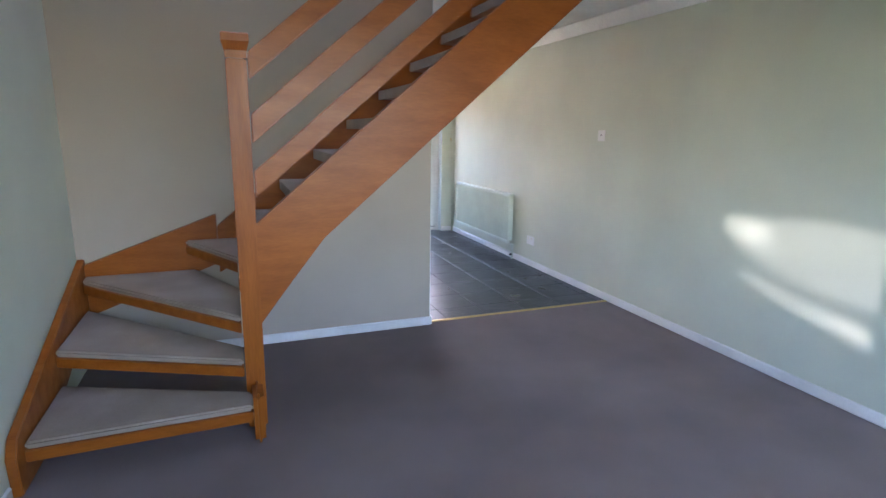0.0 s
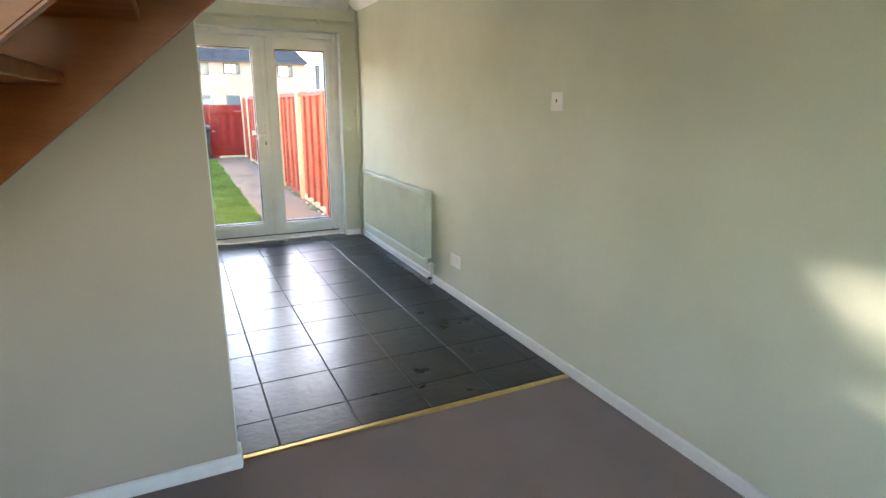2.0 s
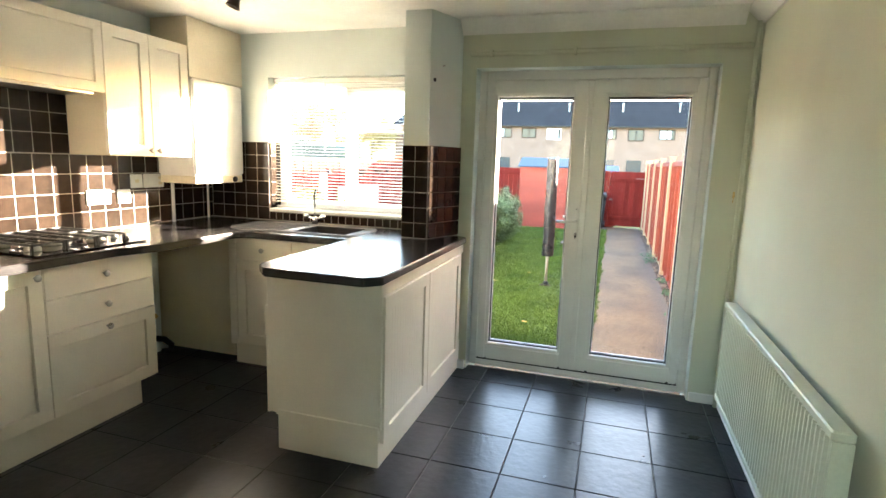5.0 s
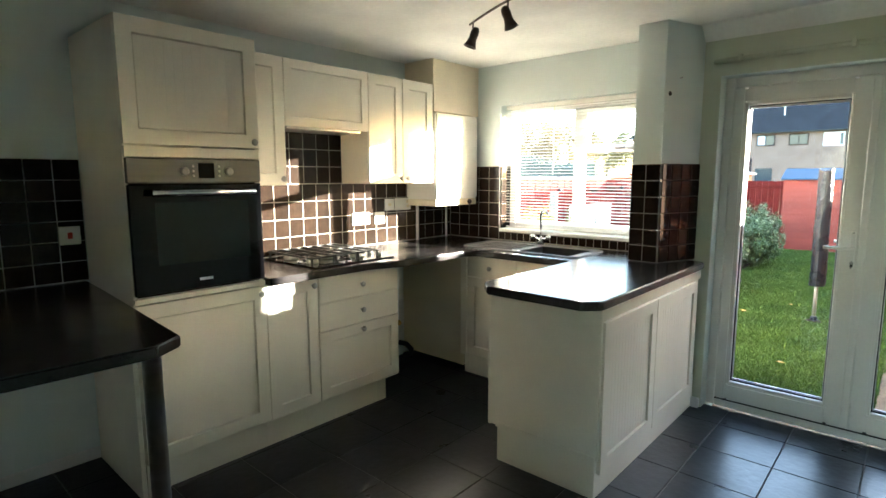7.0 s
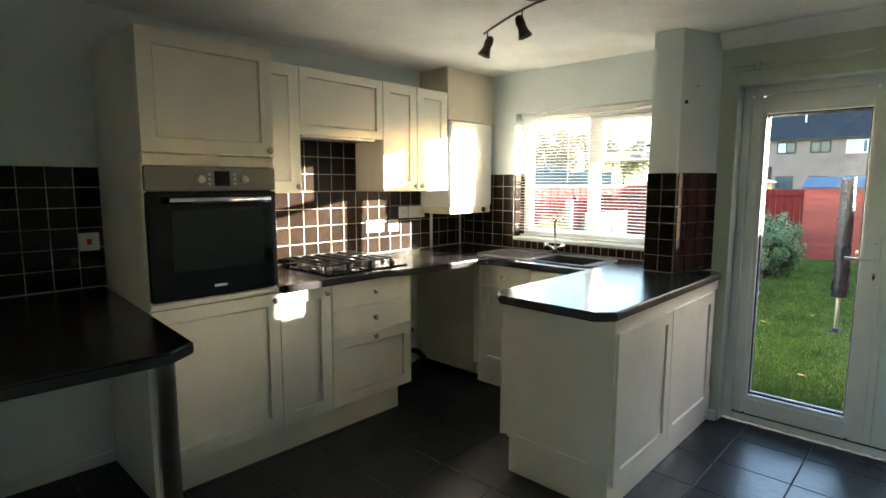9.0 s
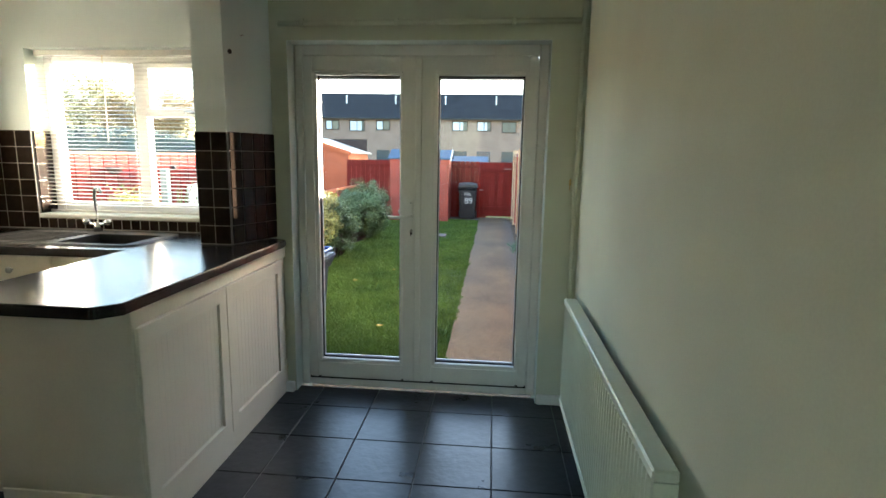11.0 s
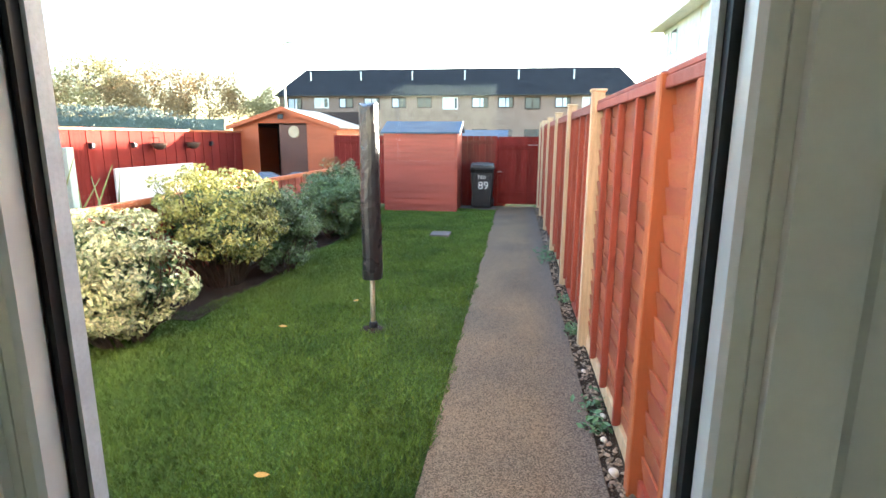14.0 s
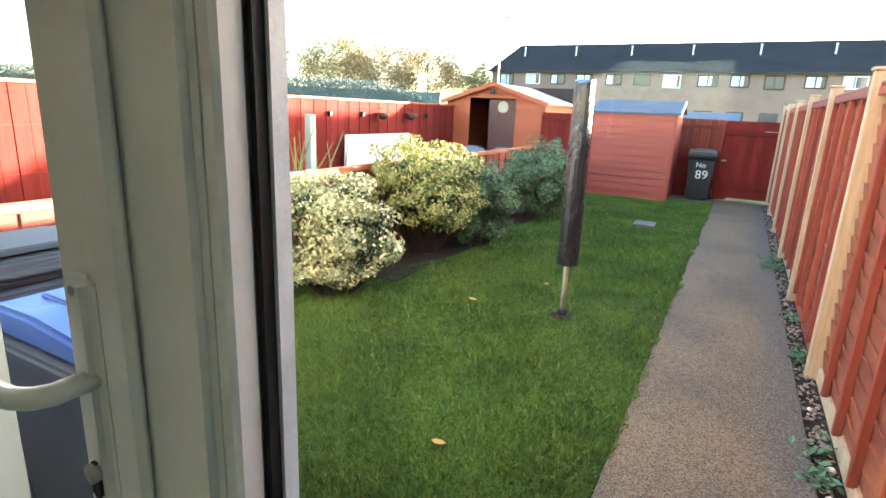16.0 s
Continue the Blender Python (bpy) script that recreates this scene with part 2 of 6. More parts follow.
TWIG = mat("brown_twigs", (0.070, 0.045, 0.030), 0.9, 0.2, 10, 60, 0.3)
AUTUMN = mat("autumn_foliage", (0.36, 0.26, 0.13), 0.8, 0.2, 2, 20, 0, island=0.35, c2=(0.27, 0.17, 0.08), spec=0.1)
OLIVE = mat("olive_autumn_foliage", (0.32, 0.29, 0.14), 0.8, 0.2, 2, 20, 0, island=0.35, c2=(0.24, 0.20, 0.09), spec=0.1)
HEDGEM = mat("blue_green_hedge", (0.150, 0.185, 0.165), 0.9, 0.15, 1, 20, 0, island=0.2, spec=0.1)
BRICK = mat("buff_brickwork", (0.29, 0.195, 0.145), 0.9, 0.2, 1, 9, 0.3, c2=(0.23, 0.150, 0.112))
SLATER = mat("dark_roof_tiles", (0.034, 0.033, 0.035), 0.95, 0.25, 1.2, 10, 0.4, spec=0.1)
DARKW = mat("dark_window_glass", (0.05, 0.06, 0.07), 0.08, 0.1, 1, 10, 0)
NETW = mat("net_curtain", (0.70, 0.72, 0.74), 0.8, 0.1, 3, 20, 0)
RENDERW = mat("white_render", (0.80, 0.78, 0.74), 0.9, 0.08, 2, 90, 0.3)
TERRA = mat("terracotta_and_coir", (0.10, 0.055, 0.03), 0.9, 0.2, 10, 60, 0.4)
SPIKE = mat("spiky_leaf", (0.22, 0.26, 0.07), 0.5, 0.15, 6, 30, 0, island=0.3)
PATHG = mat("verge_grass", (0.10, 0.12, 0.04), 1.0, 0.25, 0.2, 6, 0.4, spec=0.1)
YLEAF = mat("fallen_yellow_leaf", (0.55, 0.30, 0.03), 0.6)

# ---------------------------------------------------------------- mesh helpers


def thing(name, at, label, category, group="", kind=""):
    ob = new(name)
    ob.location = at
    ob.empty_display_size = 0.1
    return tagged(ob, label, category, group, kind)


def part(name, bm, material, parent=None, label="", smooth=False):
    me = bpy.data.meshes.new(name)
    if smooth:
        for f in bm.faces:
            f.smooth = True
    bm.to_mesh(me)
    bm.free()
    me.materials.append(material)
    ob = new(name, me)
    if parent is not None:
        ob.parent = parent
        if parent.type == "EMPTY":
            ob.matrix_parent_inverse = Matrix.Translation(parent.location).inverted()
    if label:
        ob["label"] = label
    return ob


def box(x0, x1, y0, y1, z0, z1, bevel=0.0, bm=None, seg=1):
    out = bm or bmesh.new()
    r = bmesh.ops.create_cube(out, size=1)
    m = Matrix.Translation(((x0 + x1) / 2, (y0 + y1) / 2, (z0 + z1) / 2)) @ Matrix.Diagonal((x1 - x0, y1 - y0, z1 - z0, 1))
    bmesh.ops.transform(out, matrix=m, verts=r["verts"])
    if bevel:
        vs = set(r["verts"])
        bmesh.ops.bevel(out, geom=[e for e in out.edges if e.verts[0] in vs], offset=bevel, segments=seg, affect="EDGES")
    return out


def prism(points, lo, hi, axis="z", bm=None, bevel=0.0):
    """A polygon in two axes, drawn out along the third."""
    out = bm or bmesh.new()
    put = {"z": lambda p, h: (p[0], p[1], h), "y": lambda p, h: (p[0], h, p[1]), "x": lambda p, h: (h, p[0], p[1])}[axis]
    a = [out.verts.new(put(p, lo)) for p in points]
    b = [out.verts.new(put(p, hi)) for p in points]
    fs = [out.faces.new(a), out.faces.new(b)]
    k = len(points)
    fs += [out.faces.new((a[i], a[(i + 1) % k], b[(i + 1) % k], b[i])) for i in range(k)]
    bmesh.ops.recalc_face_normals(out, faces=fs)
    if bevel:
        vs = set(a + b)
        bmesh.ops.bevel(out, geom=[e for e in out.edges if e.verts[0] in vs and e.verts[1] in vs], offset=bevel, segments=2, affect="EDGES")
    return out


def lathe(profile, m, seg=14, bm=None):
    """(radius, height) pairs turned about z, then laid by m."""
    out = bm or bmesh.new()
    rings = []
    for r, h in profile:
        rings.append([out.verts.new(m @ Vector((r * math.cos(2 * math.pi * i / seg), r * math.sin(2 * math.pi * i / seg), h))) for i in range(seg)])
    for a, b in zip(rings, rings[1:]):
        for i in range(seg):
            out.faces.new((a[i], a[(i + 1) % seg], b[(i + 1) % seg], b[i]))
    out.faces.new(rings[0][::-1])
    out.faces.new(rings[-1])
    return out


def tube(points, r, seg=8, bm=None, r1=None):
    out = bm or bmesh.new()
    pts = [Vector(p) for p in points]
    last = None
    for i, p in enumerate(pts):
        d = (pts[min(i + 1, len(pts) - 1)] - pts[max(i - 1, 0)]).normalized()
        q = d.to_track_quat("Z", "Y")
        rr = r if r1 is None else r + (r1 - r) * i / (len(pts) - 1)
        ring = [out.verts.new(p + q @ Vector((rr * math.cos(2 * math.pi * k / seg), rr * math.sin(2 * math.pi * k / seg), 0))) for k in range(seg)]
        if last:
            for k in range(seg):
                out.faces.new((last[k], last[(k + 1) % seg], ring[(k + 1) % seg], ring[k]))
        else:
            out.faces.new(ring[::-1])
        last = ring
    out.faces.new(last)
    return out


def to(x, y, z, way):
    """A frame at a place whose z axis points along way."""
    return Matrix.Translation((x, y, z)) @ Vector(way).to_track_quat("Z", "Y").to_matrix().to_4x4()


def piece(name, mesh, at, parent, turn=0.0):
    ob = new(name, mesh)
    ob.parent = parent
    if parent.type == "EMPTY":
        ob.matrix_parent_inverse = Matrix.Translation(parent.location).inverted()
    ob.location = at
    ob.rotation_euler = (0, 0, turn)
    return ob


def mesh_of(name, bm, material):
    me = bpy.data.meshes.new(name)
    bm.to_mesh(me)
    bm.free()
    me.materials.append(material)
    return me


def wall(name, bm, material, label):
    return tagged(part(name, bm, material), label, "wall", kind="structure")


# ---------------------------------------------------------------- shell of the house
W, CZ, SY, PY = -3.68, 2.25, -8.50, -3.525   # west wall, ceiling, front wall, partition
EX, PX, PT = -0.018, -1.600, 0.075                # east wall, free end and thickness of the partition
wall("wall_east", box(EX, 0.22, SY, 0.0, 0, CZ), SAGE, "smooth sage green painted plaster wall")
bm = box(W - 0.22, W, PY + PT, 0, 0, CZ)
wall("wall_west_kitchen", bm, MINT, "pale mint painted kitchen wall behind the units")
wall("wall_west_lounge", box(W - 0.22, W, SY, PY + PT, 0, 4.7), SAGE, "sage painted wall beside the stairs")
# garden wall with kitchen window and french door openings
WX0, WX1, WZ0, WZ1 = -3.16, -1.952, 1.0, 1.945
DX0, DX1, DZ1 = -1.585, -0.195, 1.965
bm = box(W - 0.22, WX0, 0, 0.20, -0.2, CZ)
box(WX0, WX1, 0, 0.20, -0.2, WZ0, bm=bm)
box(WX0, WX1, 0, 0.20, WZ1, CZ, bm=bm)
box(WX1, -1.678, 0, 0.20, -0.2, CZ, bm=bm)
wall("wall_north_kitchen", bm, MINT, "pale mint painted wall round the kitchen window")
ND = -0.075      # inner face beside the french doors
bm = box(-1.678, DX0 - 0.002, ND, 0.20, -0.2, CZ - 0.001)
box(DX0 - 0.002, DX1 + 0.002, ND, 0.20, DZ1 + 0.002, CZ - 0.001, bm=bm)
box(DX1 + 0.002, 0.0, ND, 0.20, -0.2, CZ - 0.001, bm=bm)
box(0.0, 0.22, 0.0, 0.20, -0.2, CZ - 0.001, bm=bm)
wall("wall_north_dining", bm, SAGE, "sage painted wall round the french doors")
wall("wall_upper_storey", box(W - 0.22, 0.22, 0.0, 0.20, CZ + 0.12, 5.0), BRICK, "buff brick upper storey of the house")
bm = box(DX0 - 0.0015, DX0 + 0.002, ND + 0.001, 0.027, 0, DZ1)
box(DX1 - 0.002, DX1 + 0.0015, ND + 0.001, 0.027, 0, DZ1, bm=bm)
box(DX0 + 0.002, DX1 - 0.002, ND + 0.001, 0.027, DZ1 - 0.002, DZ1 + 0.0015, bm=bm)
tagged(part("trim_door_reveal", bm, MINT), "pale painted reveal round the french doors", "trim", kind="structure")
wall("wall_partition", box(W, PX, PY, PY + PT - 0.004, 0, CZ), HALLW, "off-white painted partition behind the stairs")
wall("wall_partition_kitchen_side", box(W, PX, PY + PT - 0.004, PY + PT, 0, CZ), MINT, "pale mint painted kitchen side of the partition")
wall("wall_partition_end", box(PX, PX + 0.004, PY + 0.002, PY + PT, 0, CZ), MINT, "pale mint painted end of the partition")
# unseen blockers added; they and the gap between shape the sun patches indoors
wall("wall_neighbour", box(1.2, 1.4, 0.26, 2.747, -0.2, 3.0), BRICK, "unseen brick wall added to trim the sun through the french doors")
wall("wall_sun_block_end", box(1.2, 1.4, 2.792, 3.07, -0.2, 3.0), BRICK, "unseen brick pier added to trim the sun, a gap left before it")
# front wall with its window
bm = box(W - 0.22, -3.1, SY - 0.25, SY, 0, CZ)
box(-0.7, 0.22, SY - 0.25, SY, 0, CZ, bm=bm)
box(-3.1, -0.7, SY - 0.25, SY, 0, 0.8, bm=bm)
box(-3.1, -0.7, SY - 0.25, SY, 2.1, CZ, bm=bm)
wall("wall_south", bm, SAGE, "sage painted front wall with a wide window")
bm = box(-3.1, -0.7, SY - 0.17, SY - 0.11, 0.8, 0.87)
for x in (-3.1, -2.42, -1.42, -0.76):
    box(x, x + 0.06, SY - 0.17, SY - 0.11, 0.87, 2.1, bm=bm)
tagged(part("window_2", bm, UPVC), "white plastic front window frame", "window", kind="structure")
# ceiling, with the stairwell left open
bm = box(W, 0, PY + PT, 0, CZ, CZ + 0.12)
box(-1.0, 0, -4.62, PY + PT, CZ, CZ + 0.12, bm=bm)
box(W, 0, SY, -4.62, CZ, CZ + 0.12, bm=bm)
tagged(part("ceiling", bm, CEIL), "white textured plaster ceiling", "ceiling", kind="structure")
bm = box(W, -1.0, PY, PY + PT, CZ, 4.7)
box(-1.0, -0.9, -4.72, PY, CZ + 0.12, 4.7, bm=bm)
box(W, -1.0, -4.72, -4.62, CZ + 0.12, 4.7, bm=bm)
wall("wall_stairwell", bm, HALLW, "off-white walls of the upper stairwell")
# unseen opening added in this ceiling to brighten the stairwell from above
bm = box(W, -2.9, -4.72, PY + PT, 4.7, 4.8)
box(-1.5, -0.9, -4.72, PY + PT, 4.7, 4.8, bm=bm)
box(-2.9, -1.5, -4.72, -4.55, 4.7, 4.8, bm=bm)
box(-2.9, -1.5, -3.75, PY + PT, 4.7, 4.8, bm=bm)
tagged(part("ceiling_upper", bm, CEIL), "white ceiling over the stairwell, unseen opening added to let in sky light", "ceiling", kind="structure")

# coving round the dining side
def coving(points, name):
    prof = [(0, 0), (0.0, -0.085), (0.012, -0.085), (0.035, -0.06), (0.06, -0.035), (0.085, -0.012), (0.085, 0)]
    (x0, y0), (x1, y1) = points
    out = bmesh.new()
    rows = []
    for x, y in points:
        if x0 == x1:
            rows.append([out.verts.new((x - a, y, CZ - 0.002 + b)) for a, b in prof])
        else:
            rows.append([out.verts.new((x, y - a, CZ - 0.002 + b)) for a, b in prof])
    for i in range(len(prof) - 1):
        out.faces.new((rows[0][i], rows[0][i + 1], rows[1][i + 1], rows[1][i]))
    bmesh.ops.recalc_face_normals(out, faces=out.faces)
    return tagged(part(name, out, CEIL, smooth=False), "white plaster coving under the ceiling", "coving", kind="structure")


coving([(EX - 0.001, SY), (EX - 0.001, ND - 0.001)], "trim_coving_east")
coving([(-1.678, ND - 0.002), (EX - 0.09, ND - 0.002)], "trim_coving_north")

# pier beside the kitchen window
bm = prism([(-1.95, -0.37), (-1.79, -0.37), (-1.678, ND - 0.001), (-1.678, -0.001), (-1.95, -0.001)], 0.0, CZ - 0.001)
wall("wall_pier", bm, MINT, "pale mint pier between window and french doors")
pier = bpy.data.objects["wall_pier"]
hook = thing("wall_plug_hole", (-1.72, -0.2, 1.9), "small dark hole and nail in the painted pier", "wall hole")
part("hole", lathe([(0.012, 0), (0.012, 0.004)], to(-1.7755, -0.332, 1.862, (1, -0.37, 0)), 12), GASKET, hook)
part("nail", tube([(-1.752, -0.26, 1.95), (-1.732, -0.267, 1.952)], 0.003, 6), NICKEL, hook)


def skirting(name, x0, x1, y0, y1):
    out = box(x0, x1, y0, y1, 0, 0.062, 0.006)
    return tagged(part(name, out, GLOSSW), "white gloss skirting board", "skirting", kind="structure")


skirting("baseboard_east", EX - 0.019, EX - 0.001, SY, ND - 0.001)
skirting("baseboard_north", DX1 + 0.004, EX - 0.020, ND - 0.016, ND - 0.001)
skirting("baseboard_north_west", -1.675, DX0 - 0.004, ND - 0.03, ND - 0.001)
skirting("baseboard_partition", -3.62, PX + 0.014, PY - 0.016, PY - 0.001)
skirting("baseboard_partition_end", PX + 0.0045, PX + 0.017, PY - 0.0005, PY + 0.080)
skirting("baseboard_alcove_west", W + 0.001, W + 0.016, PY + PT + 0.017, -2.69)
skirting("baseboard_west", W + 0.001, W + 0.016, SY, -4.78)

# ---------------------------------------------------------------- floors
tagged(part("floor_carpet", box(W, 0, SY, -3.475, -0.12, 0.0), CARPET), "worn mauve-grey carpet with small dents", "carpet", kind="structure")
floor = tagged(part("floor_tiled", box(W, 0, -3.472, 0, -0.12, -0.004), SGROUT), "dark slate tiled kitchen floor with grey joints", "floor", kind="structure")
strip = tagged(part("trim_threshold", prism([(-3.496, 0.001), (-3.488, 0.007), (-3.468, 0.007), (-3.458, 0.001)], PX + 0.015, EX - 0.020, "x"), BRASS),
               "worn brass threshold strip between carpet and tiles", "threshold strip", kind="structure")
rnd = random.Random(4)
dents = bmesh.new()
for x, y in ((-1.66, -4.10), (-0.42, -4.43), (-1.0, -4.0), (-0.75, -5.1), (-0.35, -4.9), (-1.3, -4.75)):
    bmesh.ops.create_cone(dents, cap_ends=True, segments=10, radius1=0.022, radius2=0.012, depth=0.004,
                          matrix=Matrix.Translation((x, y, 0.002)) @ pose(0, 0, 0, 0, 0, rnd.uniform(0, 90)))
tagged(part("carpet_marks", dents, CARPET), "small furniture dents left in the carpet", "carpet mark", kind="stuff")

# ---------------------------------------------------------------- french doors
door = thing("door_1", ((DX0 + DX1) / 2, 0.07, 0), "closed white plastic french doors with tall glass panes", "door", kind="structure")
FY0, FY1 = 0.028, 0.098
bm = box(DX0, DX0 + 0.05, FY0, FY1, 0, DZ1, 0.006)
box(DX1 - 0.05, DX1, FY0, FY1, 0, DZ1, 0.006, bm)
box(DX0 + 0.05, DX1 - 0.05, FY0, FY1, DZ1 - 0.06, DZ1, 0.006, bm)
box(DX0 + 0.05, DX1 - 0.05, FY0, FY1, 0.0, 0.045, 0.006, bm)
part("door_frame", bm, UPVC, door)
part("threshold_bar", box(DX0 + 0.051, DX1 - 0.051, FY0 - 0.006, FY1, 0.0455, 0.052), GASKET, door, "dark weather bar")
GL = ((-1.458, -0.990), (-0.782, -0.318))
GZ0, GZ1 = 0.172, 1.803
for i, (g0, g1) in enumerate(GL):
    s0 = DX0 + 0.052 if i == 0 else -0.886
    s1 = -0.889 if i == 0 else DX1 - 0.052
    sash = bmesh.new()
    y0, y1 = FY0 - 0.012, FY1 - 0.008
    box(s0, g0 - 0.016, y0, y1, 0.054, DZ1 - 0.062, 0.008, sash, 2)
    box(g1 + 0.016, s1, y0, y1, 0.054, DZ1 - 0.062, 0.008, sash, 2)
    box(g0 - 0.016, g1 + 0.016, y0, y1, 0.054, GZ0 - 0.016, 0.008, sash, 2)
    box(g0 - 0.016, g1 + 0.016, y0, y1, GZ1 + 0.016, DZ1 - 0.062, 0.008, sash, 2)
    leaf = part("door_leaf", sash, UPVC, door)
    bead = bmesh.new()
    for x0, x1, z0, z1 in ((g0 - 0.018, g0, GZ0 - 0.018, GZ1 + 0.018), (g1, g1 + 0.018, GZ0 - 0.018, GZ1 + 0.018),
                           (g0, g1, GZ0 - 0.018, GZ0), (g0, g1, GZ1, GZ1 + 0.018)):
        box(x0, x1, y0 + 0.008, 0.050, z0, z1, 0.004, bead)
    part("glazing_bead", bead, UPVC, leaf)
    gas = bmesh.new()
    for x0, x1, z0, z1 in ((g0, g0 + 0.005, GZ0, GZ1), (g1 - 0.005, g1, GZ0, GZ1), (g0 + 0.005, g1 - 0.005, GZ0, GZ0 + 0.005), (g0 + 0.005, g1 - 0.005, GZ1 - 0.005, GZ1)):
        box(x0, x1, 0.0495, 0.064, z0, z1, 0, gas)
    for x0, x1, z0, z1 in ((g0 - 0.0155, g0 + 0.005, GZ0 - 0.0155, GZ1 + 0.0155), (g1 - 0.005, g1 + 0.0155, GZ0 - 0.0155, GZ1 + 0.0155),
                           (g0 + 0.005, g1 - 0.005, GZ0 - 0.0155, GZ0 + 0.005), (g0 + 0.005, g1 - 0.005, GZ1 - 0.005, GZ1 + 0.0155)):
        box(x0, x1, 0.0642, 0.073, z0, z1, 0, gas)
    part("gasket", gas, GASKET, leaf, "black rubber glazing seal")
    spc = bmesh.new()
    for x0, x1, z0, z1 in ((g0 + 0.0052, g0 + 0.009, GZ0 + 0.0052, GZ1 - 0.0052), (g1 - 0.009, g1 - 0.0052, GZ0 + 0.0052, GZ1 - 0.0052),
                           (g0 + 0.009, g1 - 0.009, GZ0 + 0.0052, GZ0 + 0.012), (g0 + 0.009, g1 - 0.009, GZ1 - 0.015, GZ1 - 0.0052)):
        box(x0, x1, 0.0595, 0.074, z0, z1, 0, spc)
    part("glazing_spacer", spc, mat("grey_spacer", (0.62, 0.62, 0.63), 0.5, 0.1, 20, 300, 0.1), leaf, "pale metal spacer between the panes")
    part("pane", box(g0 + 0.001, g1 - 0.001, 0.055, 0.059, GZ0 + 0.001, GZ1 - 0.001), GLASS, leaf, "clear slightly dusty glass").visible_shadow = False
part("meeting_strip", box(-0.905, -0.868, FY0 - 0.024, FY0 - 0.0125, 0.06, DZ1 - 0.066, 0.005), UPVC, door)
lever = bmesh.new()
box(-0.943, -0.9065, FY0 - 0.029, FY0 - 0.0125, 0.918, 1.128, 0.009, lever, 3)
plate = part("handle_plate", lever, UPVC, door, "white door handle plate")
part("lever_handle", tube([(-0.922, FY0 - 0.022, 1.040), (-0.922, FY0 - 0.052, 1.040), (-0.929, FY0 - 0.064, 1.040), (-0.945, FY0 - 0.069, 1.038), (-0.985, FY0 - 0.070, 1.036), (-1.045, FY0 - 0.066, 1.037)], 0.0088, 12),
     UPVC, plate, "white lever handle", True)
part("outer_handle", tube([(-0.922, FY1 - 0.006, 1.045), (-0.922, FY1 + 0.045, 1.045), (-0.935, FY1 + 0.055, 1.046), (-1.02, FY1 + 0.055, 1.052)], 0.0095, 10), UPVC, door, "white outside lever handle", True)
for z in (0.931, 1.115):
    part("screw", lathe([(0.0045, 0), (0.004, 0.001)], to(-0.9245, FY0 - 0.0288, z, (0, -1, 0)), 10), NICKEL, plate, "small plate screw")
part("keyhole", box(-0.9285, -0.9165, FY0 - 0.0312, FY0 - 0.0289, 0.935, 0.968, 0.003, None, 2), GASKET, plate, "dark lock opening")
part("lock_cylinder", lathe([(0.0085, 0), (0.0085, 0.006)], to(-0.9225, FY0 - 0.0292, 0.959, (0, -1, 0)), 14), NICKEL, plate, "metal lock cylinder", True)

# ---------------------------------------------------------------- kitchen window and blind
win = thing("window_1", ((WX0 + WX1) / 2, 0.15, WZ0), "white plastic kitchen window with a small top opener", "window", kind="structure")
bm = bmesh.new()
MX = -2.565
for x0, x1, z0, z1 in ((WX0, WX0 + 0.06, WZ0, WZ1), (WX1 - 0.06, WX1, WZ0, WZ1), (WX0 + 0.06, WX1 - 0.06, WZ0, WZ0 + 0.06),
                       (WX0 + 0.06, WX1 - 0.06, WZ1 - 0.06, WZ1), (MX - 0.035, MX + 0.035, WZ0 + 0.06, WZ1 - 0.06)):
    box(x0, x1, 0.13, 0.19, z0, z1, 0.005, bm)
part("window_frame", bm, UPVC, win)
TZ = 1.615
bm = bmesh.new()
for x0, x1, z0, z1 in ((MX + 0.035, WX1 - 0.06, TZ - 0.04, TZ + 0.01), (MX + 0.035, WX1 - 0.06, WZ1 - 0.095, WZ1 - 0.06),
                       (MX + 0.035, MX + 0.07, TZ + 0.01, WZ1 - 0.095), (WX1 - 0.095, WX1 - 0.06, TZ + 0.01, WZ1 - 0.095)):
    box(x0, x1, 0.118, 0.185, z0, z1, 0.005, bm)
opener = part("top_opener", bm, UPVC, win)
part("window_handle", tube([(-2.27, 0.117, TZ - 0.015), (-2.27, 0.095, TZ - 0.015), (-2.20, 0.09, TZ - 0.018)], 0.008, 8), NICKEL, opener, "small silver window catch", True)
for x0, x1, z0, z1 in ((WX0 + 0.06, MX - 0.035, WZ0 + 0.06, WZ1 - 0.06), (MX + 0.035, WX1 - 0.06, WZ0 + 0.06, TZ - 0.04), (MX + 0.07, WX1 - 0.095, TZ + 0.01, WZ1 - 0.095)):
    part("pane", box(x0, x1, 0.156, 0.160, z0, z1), GLASS, win).visible_shadow = False
part("window_sill", box(WX0 + 0.002, WX1 - 0.002, -0.015, 0.129, WZ0 - 0.022, WZ0 - 0.001, 0.004), GLOSSW, win, "white tiled sill edge")
blind = thing("venetian_blind", ((WX0 + WX1) / 2, 0.07, WZ1), "lowered white slatted venetian blind, slats open", "blind")
part("headrail", box(WX0 + 0.012, WX1 - 0.012, 0.052, 0.084, WZ1 - 0.034, WZ1 - 0.002, 0.003), SLAT, blind)
sl = bmesh.new()
prof = [(-0.0125, -0.0012), (-0.006, 0.0006), (0.0, 0.0012), (0.006, 0.0006), (0.0125, -0.0012)]
tilt = radians(9)
ring = [[], []]
